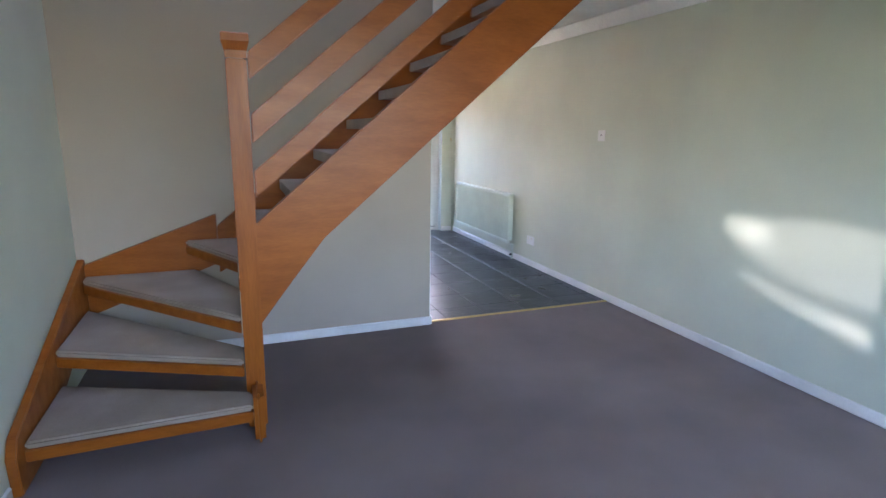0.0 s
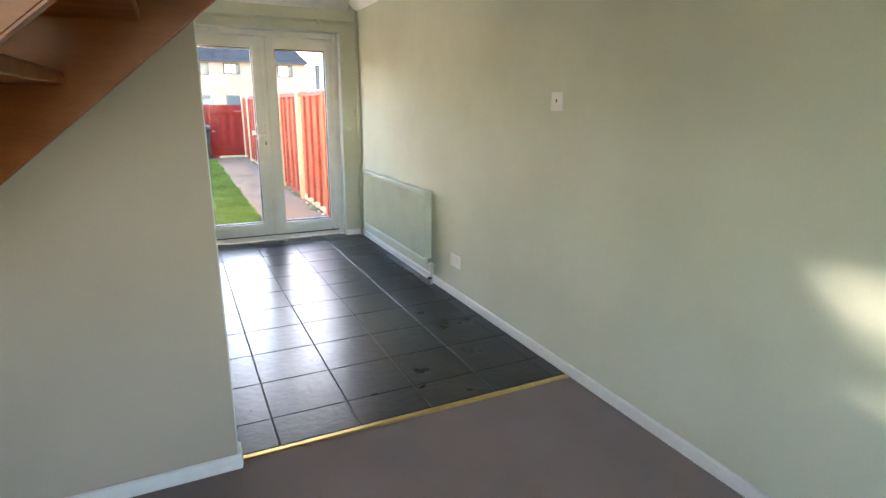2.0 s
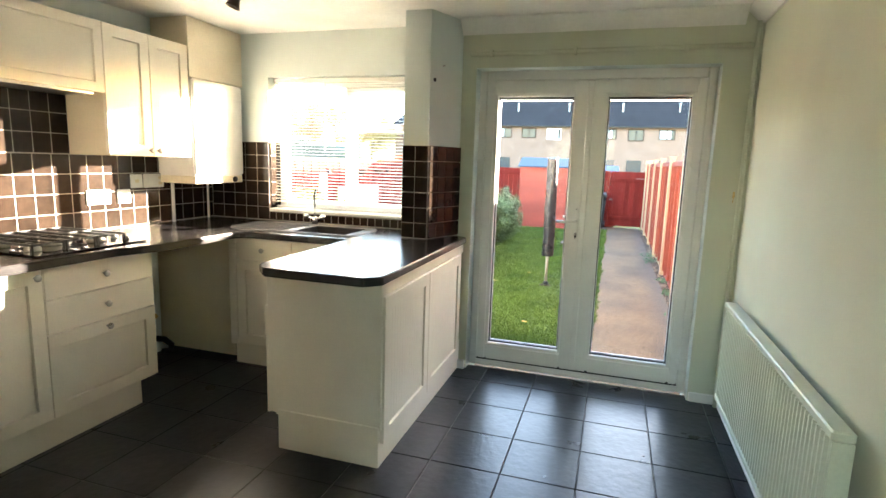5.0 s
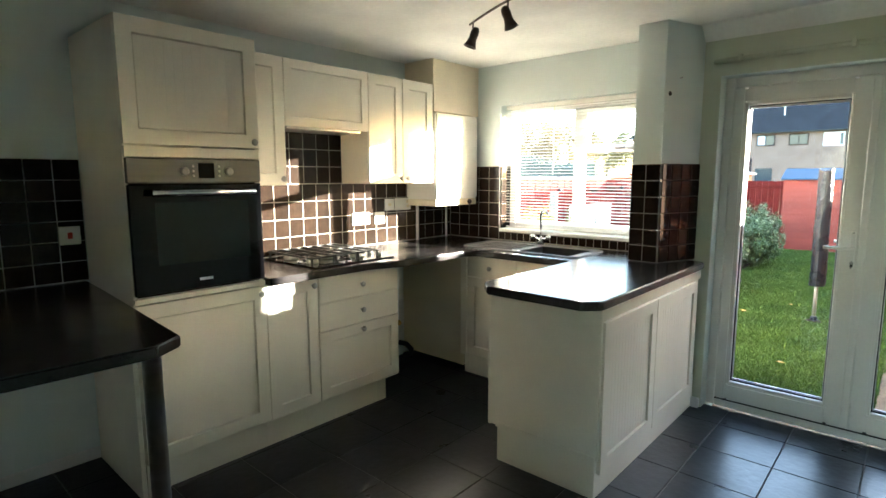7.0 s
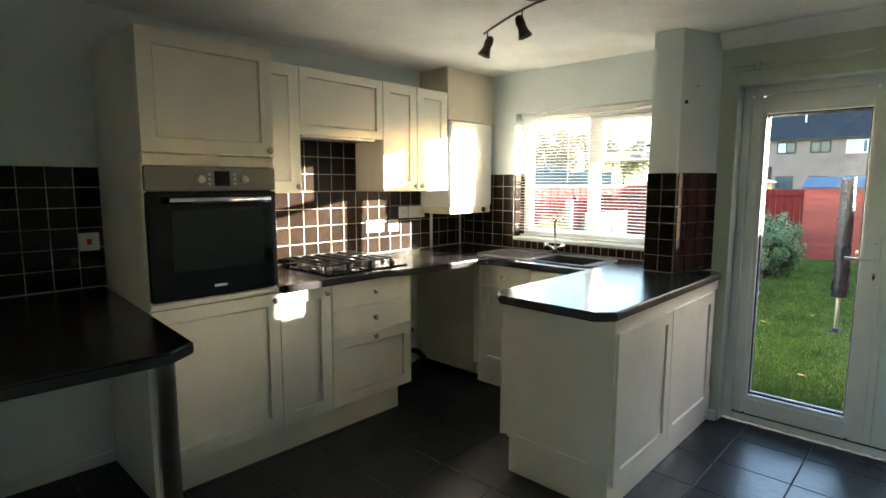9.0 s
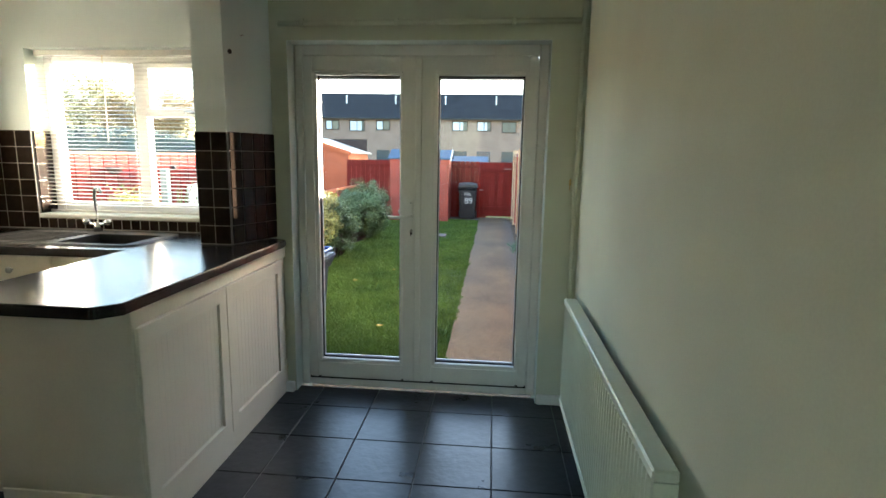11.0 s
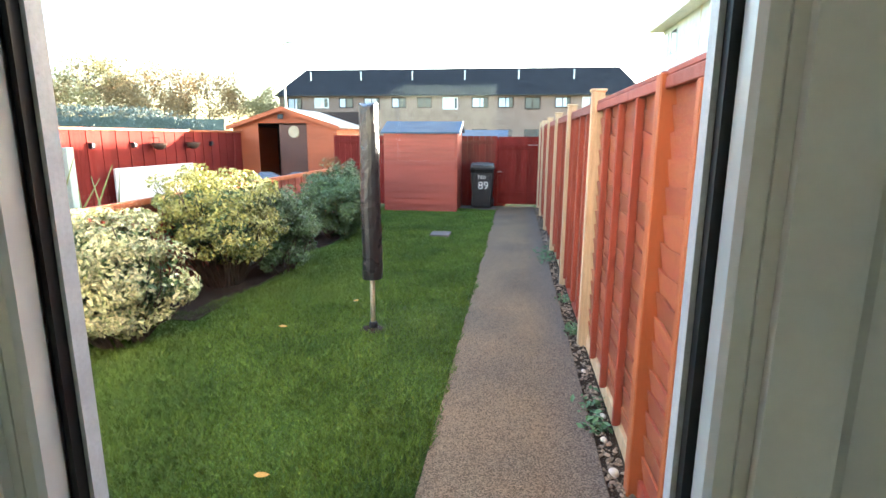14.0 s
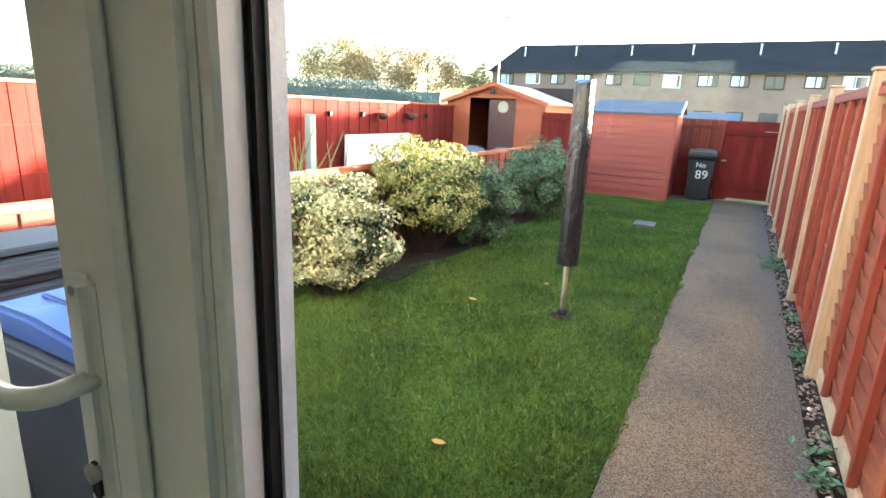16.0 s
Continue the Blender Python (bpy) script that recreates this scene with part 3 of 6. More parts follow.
for k, x in enumerate((WX0 + 0.016, WX1 - 0.016)):
    for a, b in prof:
        ring[k].append(sl.verts.new((x, a * math.cos(tilt) - b * math.sin(tilt), a * math.sin(tilt) + b * math.cos(tilt))))
for i in range(4):
    sl.faces.new((ring[0][i], ring[0][i + 1], ring[1][i + 1], ring[1][i]))
slat_mesh = mesh_of("slat", sl, SLAT)
for i in range(39):
    piece("slat", slat_mesh, (0, 0.068, WZ1 - 0.05 - i * 0.0222), blind)
part("bottom_rail", box(WX0 + 0.016, WX1 - 0.016, 0.058, 0.078, WZ0 + 0.006, WZ0 + 0.02, 0.003), SLAT, blind)
for x in (-3.05, -2.56, -2.07):
    part("ladder_cord", tube([(x, 0.055, WZ1 - 0.03), (x, 0.055, WZ0 + 0.015)], 0.0011, 5), SLAT, blind)
part("tilt_wand", tube([(-2.72, 0.045, WZ1 - 0.03), (-2.722, 0.043, 1.42)], 0.003, 6), PLASTC, blind)

# ---------------------------------------------------------------- cabinet fronts


def place(face, pos):
    """Maps (u, out, z) to the world for a front at pos that faces +x or -y."""
    if face == "x":
        return lambda u0, u1, d0, d1, z0, z1: (pos + d0, pos + d1, u0, u1, z0, z1)
    return lambda u0, u1, d0, d1, z0, z1: (u0, u1, pos - d1, pos - d0, z0, z1)


def knob(face, pos, u, z, parent, material=None):
    m = to(pos, u, z, (1, 0, 0)) if face == "x" else to(u, pos, z, (0, -1, 0))
    part("knob", lathe([(0.006, 0), (0.006, 0.012), (0.014, 0.016), (0.0165, 0.022), (0.014, 0.028), (0.007, 0.031)], m, 14), material or NICKEL, parent, "round metal knob", True)


def front(face, pos, u0, u1, z0, z1, parent, knob_at=None, rail=0.062, plain=False, boards=0, name="door", label=""):
    """A shaker door or drawer front, 20 mm thick."""
    g = place(face, pos)
    u0, u1, z0, z1 = u0 + 0.002, u1 - 0.002, z0 + 0.002, z1 - 0.002
    out = bmesh.new()
    if plain:
        box(*g(u0, u1, 0, 0.02, z0, z1), 0.004, out, 2)
    else:
        ring_o = [(u0, z0), (u1, z0), (u1, z1), (u0, z1)]
        ring_i = [(u0 + rail, z0 + rail), (u1 - rail, z0 + rail), (u1 - rail, z1 - rail), (u0 + rail, z1 - rail)]
        at = (lambda u, d, z: (pos + d, u, z)) if face == "x" else (lambda u, d, z: (u, pos - d, z))
        vs = [[out.verts.new(at(u, d, z)) for u, z in r] for r, d in ((ring_o, 0.0), (ring_o, 0.018), ([(u + (0.002 if u == u0 else -0.002), z + (0.002 if z == z0 else -0.002)) for u, z in ring_o], 0.02),
                                                                      (ring_i, 0.02), ([(u + (0.005 if u < (u0 + u1) / 2 else -0.005), z + (0.005 if z < (z0 + z1) / 2 else -0.005)) for u, z in ring_i], 0.0))]
        for a, b in zip(vs, vs[1:] + vs[:1]):
            for i in range(4):
                out.faces.new((a[i], a[(i + 1) % 4], b[(i + 1) % 4], b[i]))
        bmesh.ops.recalc_face_normals(out, faces=out.faces)
    leaf = part(name, out, CREAM, parent, label)
    if not plain:
        a, b, c, d = u0 + rail + 0.0055, u1 - rail - 0.0055, z0 + rail + 0.0055, z1 - rail - 0.0055
        part("panel", box(*g(a, b, 0.001, 0.0105, c, d)), CREAM, leaf)
        for i in range(boards):
            w = (b - a) / boards
            part("bead_board", box(*g(a + i * w + 0.0003, a + (i + 1) * w - 0.0003, 0.0106, 0.0112, c, d), 0.0003), CREAM, leaf)
    if knob_at:
        knob(face, pos + 0.02 if face == "x" else pos - 0.02, knob_at[0], knob_at[1], leaf)
    return leaf


XF = -3.10        # carcass front of the west run, doors stand 20 mm proud
unit = thing("oven_housing_unit", (-3.4, -2.37, 0), "tall cream oven housing cabinet with panelled doors", "cabinet")
for y0, y1, z0 in ((-2.668, -2.652, 0.0), (-2.086, -2.070, 0.15)):
    part("side_panel", box(W + 0.002, XF, y0, y1, z0, 2.045, 0.002), CREAM, unit)
for x0, x1, z0 in ((W + 0.002, XF, 2.029), (W + 0.002, XF - 0.003, 0.15), (W + 0.01, XF - 0.002, 0.872), (W + 0.01, XF - 0.002, 1.492)):
    part("shelf_board", box(x0, x1, -2.6515, -2.0865, z0, z0 + 0.016), CREAM, unit)
part("back_panel", box(W + 0.002, W + 0.0095, -2.6515, -2.0865, 0.1665, 2.0285), CREAM, unit)
front("x", XF, -2.668, -2.070, 0.16, 0.872, unit, (-2.105, 0.835))
front("x", XF, -2.668, -2.070, 1.539, 2.045, unit, (-2.105, 1.569), boards=12)
part("filler_rail", box(XF, XF + 0.014, -2.664, -2.073, 1.490, 1.535, 0.002), CREAM, unit)
part("shelf_edge", box(XF, XF + 0.022, -2.668, -2.073, 0.876, 0.898, 0.002), CREAM, unit)
part("plinth", box(-3.16, -3.135, -2.668, -2.072, 0.002, 0.15), CREAM, unit)

oven = thing("built_in_oven", (-3.3, -2.37, 0.9), "built-in black glass oven with steel control panel", "oven")
part("body", box(-3.62, XF - 0.001, -2.648, -2.09, 0.90, 1.488), BLACKI, oven)
OX = XF + 0.022
part("control_panel", box(XF, OX, -2.663, -2.074, 1.382, 1.486, 0.003), mat("dull_brushed_steel", (0.17, 0.168, 0.16), 0.42, 0.06, 6, 300, 0.05, metal=0.8, stretch=(1, 0.05, 3)), oven, "brushed steel control panel")
leaf = part("oven_door", box(XF, OX, -2.663, -2.074, 0.908, 1.377, 0.004), BLACKG, oven, "black glass oven door")
part("oven_window", box(OX, OX + 0.0015, -2.565, -2.145, 1.03, 1.30, 0.0), mat("smoked_oven_glass", (0.016, 0.021, 0.020), 0.12, 0.05, 2, 20, 0, spec=0.2), leaf, "smoked glass inner window")
bar = bmesh.new()
tube([(OX + 0.045, -2.585, 1.340), (OX + 0.045, -2.13, 1.340)], 0.014, 12, bar)
for y in (-2.56, -2.155):
    tube([(OX, y, 1.343), (OX + 0.045, y, 1.343)], 0.007, 8, bar)
part("handle", bar, CHROME, leaf, "steel bar handle", True)
for y in (-2.435, -2.235):
    part("dial", lathe([(0.019, 0), (0.0185, 0.012), (0.016, 0.02), (0.012, 0.021)], to(OX, y, 1.432, (1, 0, 0)), 18), NICKEL, oven, "silver control dial", True)
part("display", box(OX, OX + 0.002, -2.372, -2.302, 1.402, 1.468), BLACKG, oven, "dark clock display")
for y in (-2.395, -2.278):
    for k in range(3):
        part("button", lathe([(0.006, 0), (0.005, 0.004)], to(OX, y, 1.412 + 0.021 * k, (1, 0, 0)), 10), NICKEL, oven)
part("badge", box(OX, OX + 0.001, -2.395, -2.335, 0.945, 0.957), PLASTW, leaf, "small pale badge")

for ob in (unit, oven):
    ob.location.y -= 0.021


def base_unit(name, label, u0, u1):
    u = thing(name, (-3.4, (u0 + u1) / 2, 0), label, "cabinet", "base cabinets")
    out = box(W + 0.002, XF, u0 + 0.001, u0 + 0.016, 0.15, 0.868)
    box(W + 0.002, XF, u1 - 0.016, u1 - 0.001, 0.15, 0.868, 0, out)
    box(W + 0.002, XF, u0 + 0.016, u1 - 0.016, 0.15, 0.166, 0, out)
    box(W + 0.002, XF - 0.4, u0 + 0.016, u1 - 0.016, 0.852, 0.868, 0, out)
    box(W + 0.002, W + 0.01, u0 + 0.016, u1 - 0.016, 0.166, 0.852, 0, out)
    part("carcass", out, CREAM, u)
    part("plinth", box(-3.16, -3.135, u0, u1 - (0.07 if u1 > -1.3 else 0), 0.002, 0.15), CREAM, u)
    return u


u = base_unit("base_cabinet", "narrow cream base cabinet with one panelled door", -2.07, -1.762)
front("x", XF, -2.07, -1.762, 0.16, 0.866, u, (-1.797, 0.83))
u = base_unit("drawer_cabinet", "cream base cabinet with two drawers over a panelled pan drawer", -1.762, -1.165)
front("x", XF, -1.762, -1.165, 0.715, 0.866, u, (-1.463, 0.79), plain=True, name="drawer")
front("x", XF, -1.762, -1.165, 0.555, 0.715, u, (-1.463, 0.637), plain=True, name="drawer")
front("x", XF, -1.762, -1.165, 0.16, 0.555, u, (-1.463, 0.522), name="drawer")
for ob in [o for o in scene.objects if o.type == "EMPTY" and o.name.split(".")[0] in ("base_cabinet", "drawer_cabinet")]:
    ob.location.y -= 0.022

# sink run under the window
YF = -0.585
sink_unit = thing("sink_cabinet", (-2.6, -0.3, 0), "cream sink base cabinet with drawer front and door", "cabinet", "base cabinets")
bm = box(-3.06, -3.044, YF, -0.05, 0.15, 0.868)
box(-2.196, -2.18, YF, -0.05, 0.15, 0.868, 0, bm)
box(-3.044, -2.196, YF, -0.05, 0.15, 0.166, 0, bm)
box(-3.044, -2.196, -0.058, -0.05, 0.166, 0.868, 0, bm)
part("carcass", bm, CREAM, sink_unit)
for a, b in ((-3.00, -2.59), (-2.59, -2.18)):
    front("y", YF, a, b, 0.72, 0.866, sink_unit, ((a + b) / 2, 0.795), plain=True, name="drawer_front")
    front("y", YF, a, b, 0.16, 0.72, sink_unit, None)
part("corner_post", box(-3.06, -3.002, YF - 0.02, YF, 0.15, 0.866, 0.004), CREAM, sink_unit)
part("plinth", box(-3.06, -2.18, YF + 0.035, YF + 0.05, 0.002, 0.15), CREAM, sink_unit)
panel = thing("corner_end_panel", (-3.37, -0.55, 0), "cream end panel closing the appliance gap", "panel")
part("board", box(W + 0.002, -3.062, -0.565, -0.548, 0.05, 0.868, 0.002), CREAMD, panel)
waste = thing("waste_pipe", (-3.6, -0.62, 0), "dark hose and valve low in the appliance gap", "pipe")
part("hose", tube([(-3.60, -0.70, 0.14), (-3.56, -0.66, 0.13), (-3.54, -0.62, 0.08), (-3.57, -0.60, 0.03), (-3.62, -0.62, 0.02)], 0.02, 10), BLACKI, waste, "", True)
part("valve", lathe([(0.02, 0), (0.022, 0.03), (0.012, 0.05)], to(-3.665, -0.66, 0.28, (1, 0, 0)), 12), BRASS, waste, "brass stop valve", True)

# peninsula
pen = thing("peninsula_cabinet", (-1.87, -0.7, 0), "cream peninsula cabinet with beaded door panels", "cabinet", "base cabinets")
bm = box(-2.195, -1.64, -1.360, -0.02, 0.15, 0.868)
part("carcass", bm, CREAM, pen)
part("end_panel", box(-2.205, -1.628, -1.398, -1.3605, 0.18, 0.868, 0.003), CREAM, pen)
part("plinth", box(-2.155, -1.636, -1.402, -0.02, 0.002, 0.199, 0.003), CREAM, pen)
part("back_rail", box(-1.6395, -1.628, -1.375, -0.02, 0.80, 0.868, 0.002), CREAM, pen)
for a, b in ((-1.385, -0.79), (-0.79, -0.16)):
    front("x", -1.636, a, b, 0.115, 0.80, pen, boards=14, name="door_panel")
part("side_post", box(-2.222, -2.206, -1.39, -1.34, 0.17, 0.70, 0.003), CREAM, pen)

# worktops


def cut_hole(bm, x0, x1, y0, y1):
    for co, no in (((x0, 0, 0), (1, 0, 0)), ((x1, 0, 0), (1, 0, 0)), ((0, y0, 0), (0, 1, 0)), ((0, y1, 0), (0, 1, 0))):
        bmesh.ops.bisect_plane(bm, geom=bm.verts[:] + bm.edges[:] + bm.faces[:], plane_co=co, plane_no=no)
    gone = [q for q in bm.faces if abs(q.normal.z) > 0.7 and x0 < q.calc_center_median().x < x1 and y0 < q.calc_center_median().y < y1]
    bmesh.ops.delete(bm, geom=gone, context="FACES")


def worktop(name, pts, label, hole=None):
    out = prism(pts, 0.870, 0.910, bevel=0.006)
    if hole:
        out.normal_update()
        cut_hole(out, *hole)
    return tagged(part(name, out, WORK), label, "worktop")


worktop("corner_worktop", [(W + 0.002, -2.089), (-3.035, -2.089), (-3.03, -1.45), (-2.96, -1.25), (-2.945, -0.70), (-2.90, -0.635), (-2.205, -0.615),
                           (-2.205, -1.45), (-2.13, -1.53), (-1.655, -1.535), (-1.592, -1.47), (-1.592, -0.145), (-1.64, -0.12), (-1.698, -0.12), (-1.74, -0.09), (-1.74, -0.002), (W + 0.002, -0.002)],
        "dark speckled laminate worktop round the kitchen corner", (-2.659, -2.281, -0.489, -0.181))
worktop("breakfast_worktop", [(W + 0.002, PY + PT + 0.003), (-2.355, PY + PT + 0.003), (-2.335, -2.88), (-2.40, -2.785), (-3.4, -2.715), (W + 0.002, -2.70)], "dark laminate worktop over an empty appliance bay")
leg = thing("worktop_leg", (-2.52, -2.86, 0), "round steel leg under the worktop corner", "leg")
part("leg", lathe([(0.03, 0.0), (0.03, 0.86), (0.045, 0.862), (0.045, 0.869)], Matrix.Translation((-2.52, -2.835, 0)), 18), STEEL, leg, "", True)
tagged(part("bay_side_panel", box(W + 0.02, -3.10, -2.712, -2.692, 0.002, 0.865, 0.002), CREAM), "white end panel beside the appliance bay", "panel")

# hob
hob = thing("gas_hob", (-3.36, -1.46, 0.91), "black five-burner gas hob with iron pan supports", "hob")
HB = (-3.61, -3.10, -1.785, -1.195)
part("glass", box(*HB, 0.911, 0.919, 0.003), BLACKG, hob)
for i, (x, y, r) in enumerate(((-3.47, -1.695, 0.045), (-3.47, -1.37, 0.035), (-3.25, -1.695, 0.035), (-3.25, -1.37, 0.045), (-3.36, -1.532, 0.06))):
    b = part("burner", lathe([(r, 0), (r, 0.012), (r * 0.8, 0.02), (r * 0.8, 0.028), (r * 0.6, 0.031)], Matrix.Translation((x, y, 0.919)), 16), STEEL, hob, "", True)
    part("burner_cap", lathe([(r * 0.75, 0), (r * 0.75, 0.007), (r * 0.3, 0.009)], Matrix.Translation((x, y, 0.9501)), 16), BLACKI, b, "black burner cap", True)
for y0, y1 in ((-1.775, -1.615), (-1.61, -1.455), (-1.45, -1.29)):
    g = bmesh.new()
    for a in (-3.585, -3.36, -3.15):
        box(a - 0.005, a + 0.005, y0, y1, 0.955, 0.966, 0, g)
    for a in (y0, y1 - 0.01):
        box(-3.585, -3.145, a, a + 0.01, 0.955, 0.966, 0, g)
        for x in (-3.58, -3.155):
            box(x, x + 0.01, a, a + 0.01, 0.919, 0.955, 0, g)
    ym = (y0 + y1) / 2
    box(-3.585, -3.145, ym - 0.005, ym + 0.005, 0.955, 0.967, 0, g)
    part("pan_support", g, BLACKI, hob)
for k in range(5):
    part("control_knob", lathe([(0.018, 0), (0.016, 0.022), (0.012, 0.024)], Matrix.Translation((-3.52 + 0.08 * k, -1.238, 0.919)), 14), NICKEL, hob, "silver gas knob", True)

# sink and tap
sink = thing("inset_sink", (-2.62, -0.33, 0.91), "dark composite inset sink with ridged drainer", "sink")
rim = bmesh.new()
SX0, SX1, SY0, SY1 = -3.15, -2.215, -0.545, -0.085
BOWL = (-2.655, -2.285, -0.485, -0.185)
pts = []
for cx, cy, a0 in ((SX1 - 0.08, SY1 - 0.08, 0), (SX0 + 0.12, SY1 - 0.12, 90), (SX0 + 0.12, SY0 + 0.12, 180), (SX1 - 0.08, SY0 + 0.08, 270)):
    r = 0.08 if cx > -2.7 else 0.12
    for k in range(6):
        a = radians(a0 + 18 * k)
        pts.append((cx + r * math.cos(a), cy + r * math.sin(a)))
top = [rim.verts.new((x, y, 0.911)) for x, y in pts]
mx, my = (SX0 + SX1) / 2, (SY0 + SY1) / 2
up = [rim.verts.new((mx + (x - mx) * 0.985, my + (y - my) * 0.97, 0.919)) for x, y in pts]
inn = [rim.verts.new((mx + (x - mx) * 0.95, my + (y - my) * 0.89, 0.915)) for x, y in pts]
for a, b in ((top, up), (up, inn)):
    for i in range(len(pts)):
        rim.faces.new((a[i], a[(i + 1) % len(pts)], b[(i + 1) % len(pts)], b[i]))
rim.faces.new(inn)
bmesh.ops.recalc_face_normals(rim, faces=rim.faces)
cut_hole(rim, *BOWL)
part("rim", rim, SINKC, sink)
bowl = bmesh.new()
x0, x1, y0, y1 = BOWL
for args in ((x0 - 0.004, x0 + 0.002, y0, y1), (x1 - 0.002, x1 + 0.004, y0, y1), (x0 + 0.002, x1 - 0.002, y0 - 0.004, y0 + 0.002), (x0 + 0.002, x1 - 0.002, y1 - 0.002, y1 + 0.004)):
    box(*args, 0.765, 0.9165, 0.001, bowl)
box(x0 + 0.002, x1 - 0.002, y0 + 0.002, y1 - 0.002, 0.761, 0.765, 0, bowl)
part("bowl", bowl, BLACKI, sink, "deep dark bowl")
for k in range(8):
    part("drainer_ridge", box(-3.06, -2.72, -0.47 + k * 0.04, -0.462 + k * 0.04, 0.915, 0.919, 0.001), SINKC, sink)
tap = thing("mixer_tap", (-2.720, -0.115, 0.919), "chrome mixer tap with tall curved spout", "tap")
part("base", lathe([(0.024, 0), (0.022, 0.03), (0.018, 0.05)], Matrix.Translation((-2.720, -0.105, 0.919)), 14), CHROME, tap, "", True)
part("spout", tube([(-2.720, -0.105, 0.965), (-2.720, -0.105, 1.06), (-2.718, -0.115, 1.12), (-2.690, -0.14, 1.165), (-2.650, -0.17, 1.175), (-2.615, -0.195, 1.15)], 0.009, 10), CHROME, tap, "", True)
for s in (-1, 1):
    h = tube([(-2.720, -0.105, 0.955), (-2.720 + s * 0.055, -0.11, 0.965)], 0.009, 8)
    lathe([(0.017, 0), (0.02, 0.012), (0.012, 0.03)], to(-2.720 + s * 0.055, -0.11, 0.965, (s, 0, 0.6)), 10, h)
    part("cross_handle", h, CHROME, tap, "", True)

# wall cabinets
XW = -3.40


def wall_unit(name, label, u0, u1, z0, z1):
    u = thing(name, (-3.5, (u0 + u1) / 2, z0), label, "cabinet", "wall cabinets")
    out = box(W + 0.002, XW, u0 + 0.001, u0 + 0.017, z0, z1)
    box(W + 0.002, XW, u1 - 0.017, u1 - 0.001, z0, z1, 0, out)
    box(W + 0.002, XW, u0 + 0.017, u1 - 0.017, z0, z0 + 0.016, 0, out)
    box(W + 0.002, XW, u0 + 0.017, u1 - 0.017, z1 - 0.016, z1, 0, out)
    part("carcass", out, CREAMD, u)
    return u


u = wall_unit("wall_cabinet", "narrow cream wall cabinet beside the oven housing", -2.090, -1.757, 1.36, 2.065)
front("x", XW, -2.090, -1.757, 1.36, 2.065, u, (-1.79, 1.395))
u = wall_unit("hood_cabinet", "cream cabinet hiding the cooker hood", -1.757, -1.145, 1.70, 2.065)
front("x", XW, -1.757, -1.145, 1.692, 2.065, u, None, rail=0.05)
part("hood_underside", box(W + 0.03, XW - 0.02, -1.72, -1.18, 1.682, 1.699), STEEL, u, "steel hood underside")
u = wall_unit("wall_cabinet", "cream double wall cabinet with panelled doors", -1.145, -0.535, 1.36, 2.065)
front("x", XW, -1.145, -0.840, 1.36, 2.065, u, (-0.870, 1.395))
front("x", XW, -0.840, -0.535, 1.36, 2.065, u, (-0.810, 1.395))

boiler = thing("wall_boiler", (-3.5, -0.28, 1.2), "white enamelled wall-hung gas boiler", "boiler")
part("case", box(W + 0.002, -3.36, -0.525, -0.03, 1.235, 1.87, 0.012, None, 2), BOILER, boiler)
part("base_tray", box(W + 0.01, -3.37, -0.52, -0.035, 1.185, 1.2345, 0.006), PLASTC, boiler, "yellowed lower control tray")
part("dial", lathe([(0.02, 0), (0.02, 0.012), (0.012, 0.016)], to(-3.369, -0.13, 1.21, (1, 0, 0)), 12), BLACKI, boiler, "dark control dial", True)
part("pipe", tube([(-3.62, -0.46, 1.185), (-3.62, -0.46, 0.912)], 0.011, 8), GLOSSW, boiler, "white painted pipe", True)
part("pipe", tube([(-3.62, -0.12, 1.185), (-3.62, -0.12, 0.912)], 0.008, 8), GLOSSW, boiler, "white painted pipe", True)
flue = thing("boiler_boxing", (-3.5, -0.25, 1.88), "cream painted boxing above the boiler", "boxing")
part("board", box(W + 0.002, -3.38, -0.527, -0.002, 1.875, CZ - 0.002, 0.003), CREAMD, flue)

# sockets and switches


def plate_x(name, label, x, y, z, w, h, parts, face=-1):
    t = thing(name, (x, y, z), label, "socket" if "socket" in name else "switch")
    part("plate", box(min(x, x + face * 0.009), max(x, x + face * 0.009), y - w / 2, y + w / 2, z - h / 2, z + h / 2, 0.002), PLASTW, t)
    xf = x + face * 0.009
    for py, pz, pw, ph, m in parts:
        part("rocker", box(min(xf, xf + face * 0.003), max(xf, xf + face * 0.003), y + py - pw / 2, y + py + pw / 2, z + pz - ph / 2, z + pz + ph / 2, 0.001), m, t)
    return t


plate_x("light_switch", "white square light switch on the sage wall", EX - 0.001, -3.244, 1.334, 0.086, 0.086, [(0, 0.004, 0.008, 0.016, BRONZE)])
plate_x("wall_socket", "white wall socket low on the sage wall", EX - 0.001, -2.208, 0.264, 0.14, 0.086, [(-0.03, 0.02, 0.01, 0.016, PLASTC), (0.03, 0.02, 0.01, 0.016, PLASTC)])
plate_x("wall_socket", "white double socket on the black tiles", W + 0.010, -0.990, 1.108, 0.160, 0.086, [(-0.03, 0.02, 0.01, 0.016, PLASTC), (0.03, 0.02, 0.01, 0.016, PLASTC)], 1)
plate_x("cooker_switch", "white square spur switch on the black tiles", W + 0.010, -0.813, 1.105, 0.096, 0.086, [(0, 0, 0.02, 0.03, PLASTC)], 1)
plate_x("heating_timer", "aged cream heating timer with round dial on the tiles", W + 0.010, -0.575, 1.198, 0.166, 0.090, [(-0.03, 0, 0.05, 0.05, PLASTW), (0.05, 0.018, 0.03, 0.018, PLASTC), (0.05, -0.018, 0.03, 0.018, PLASTC)], 1)
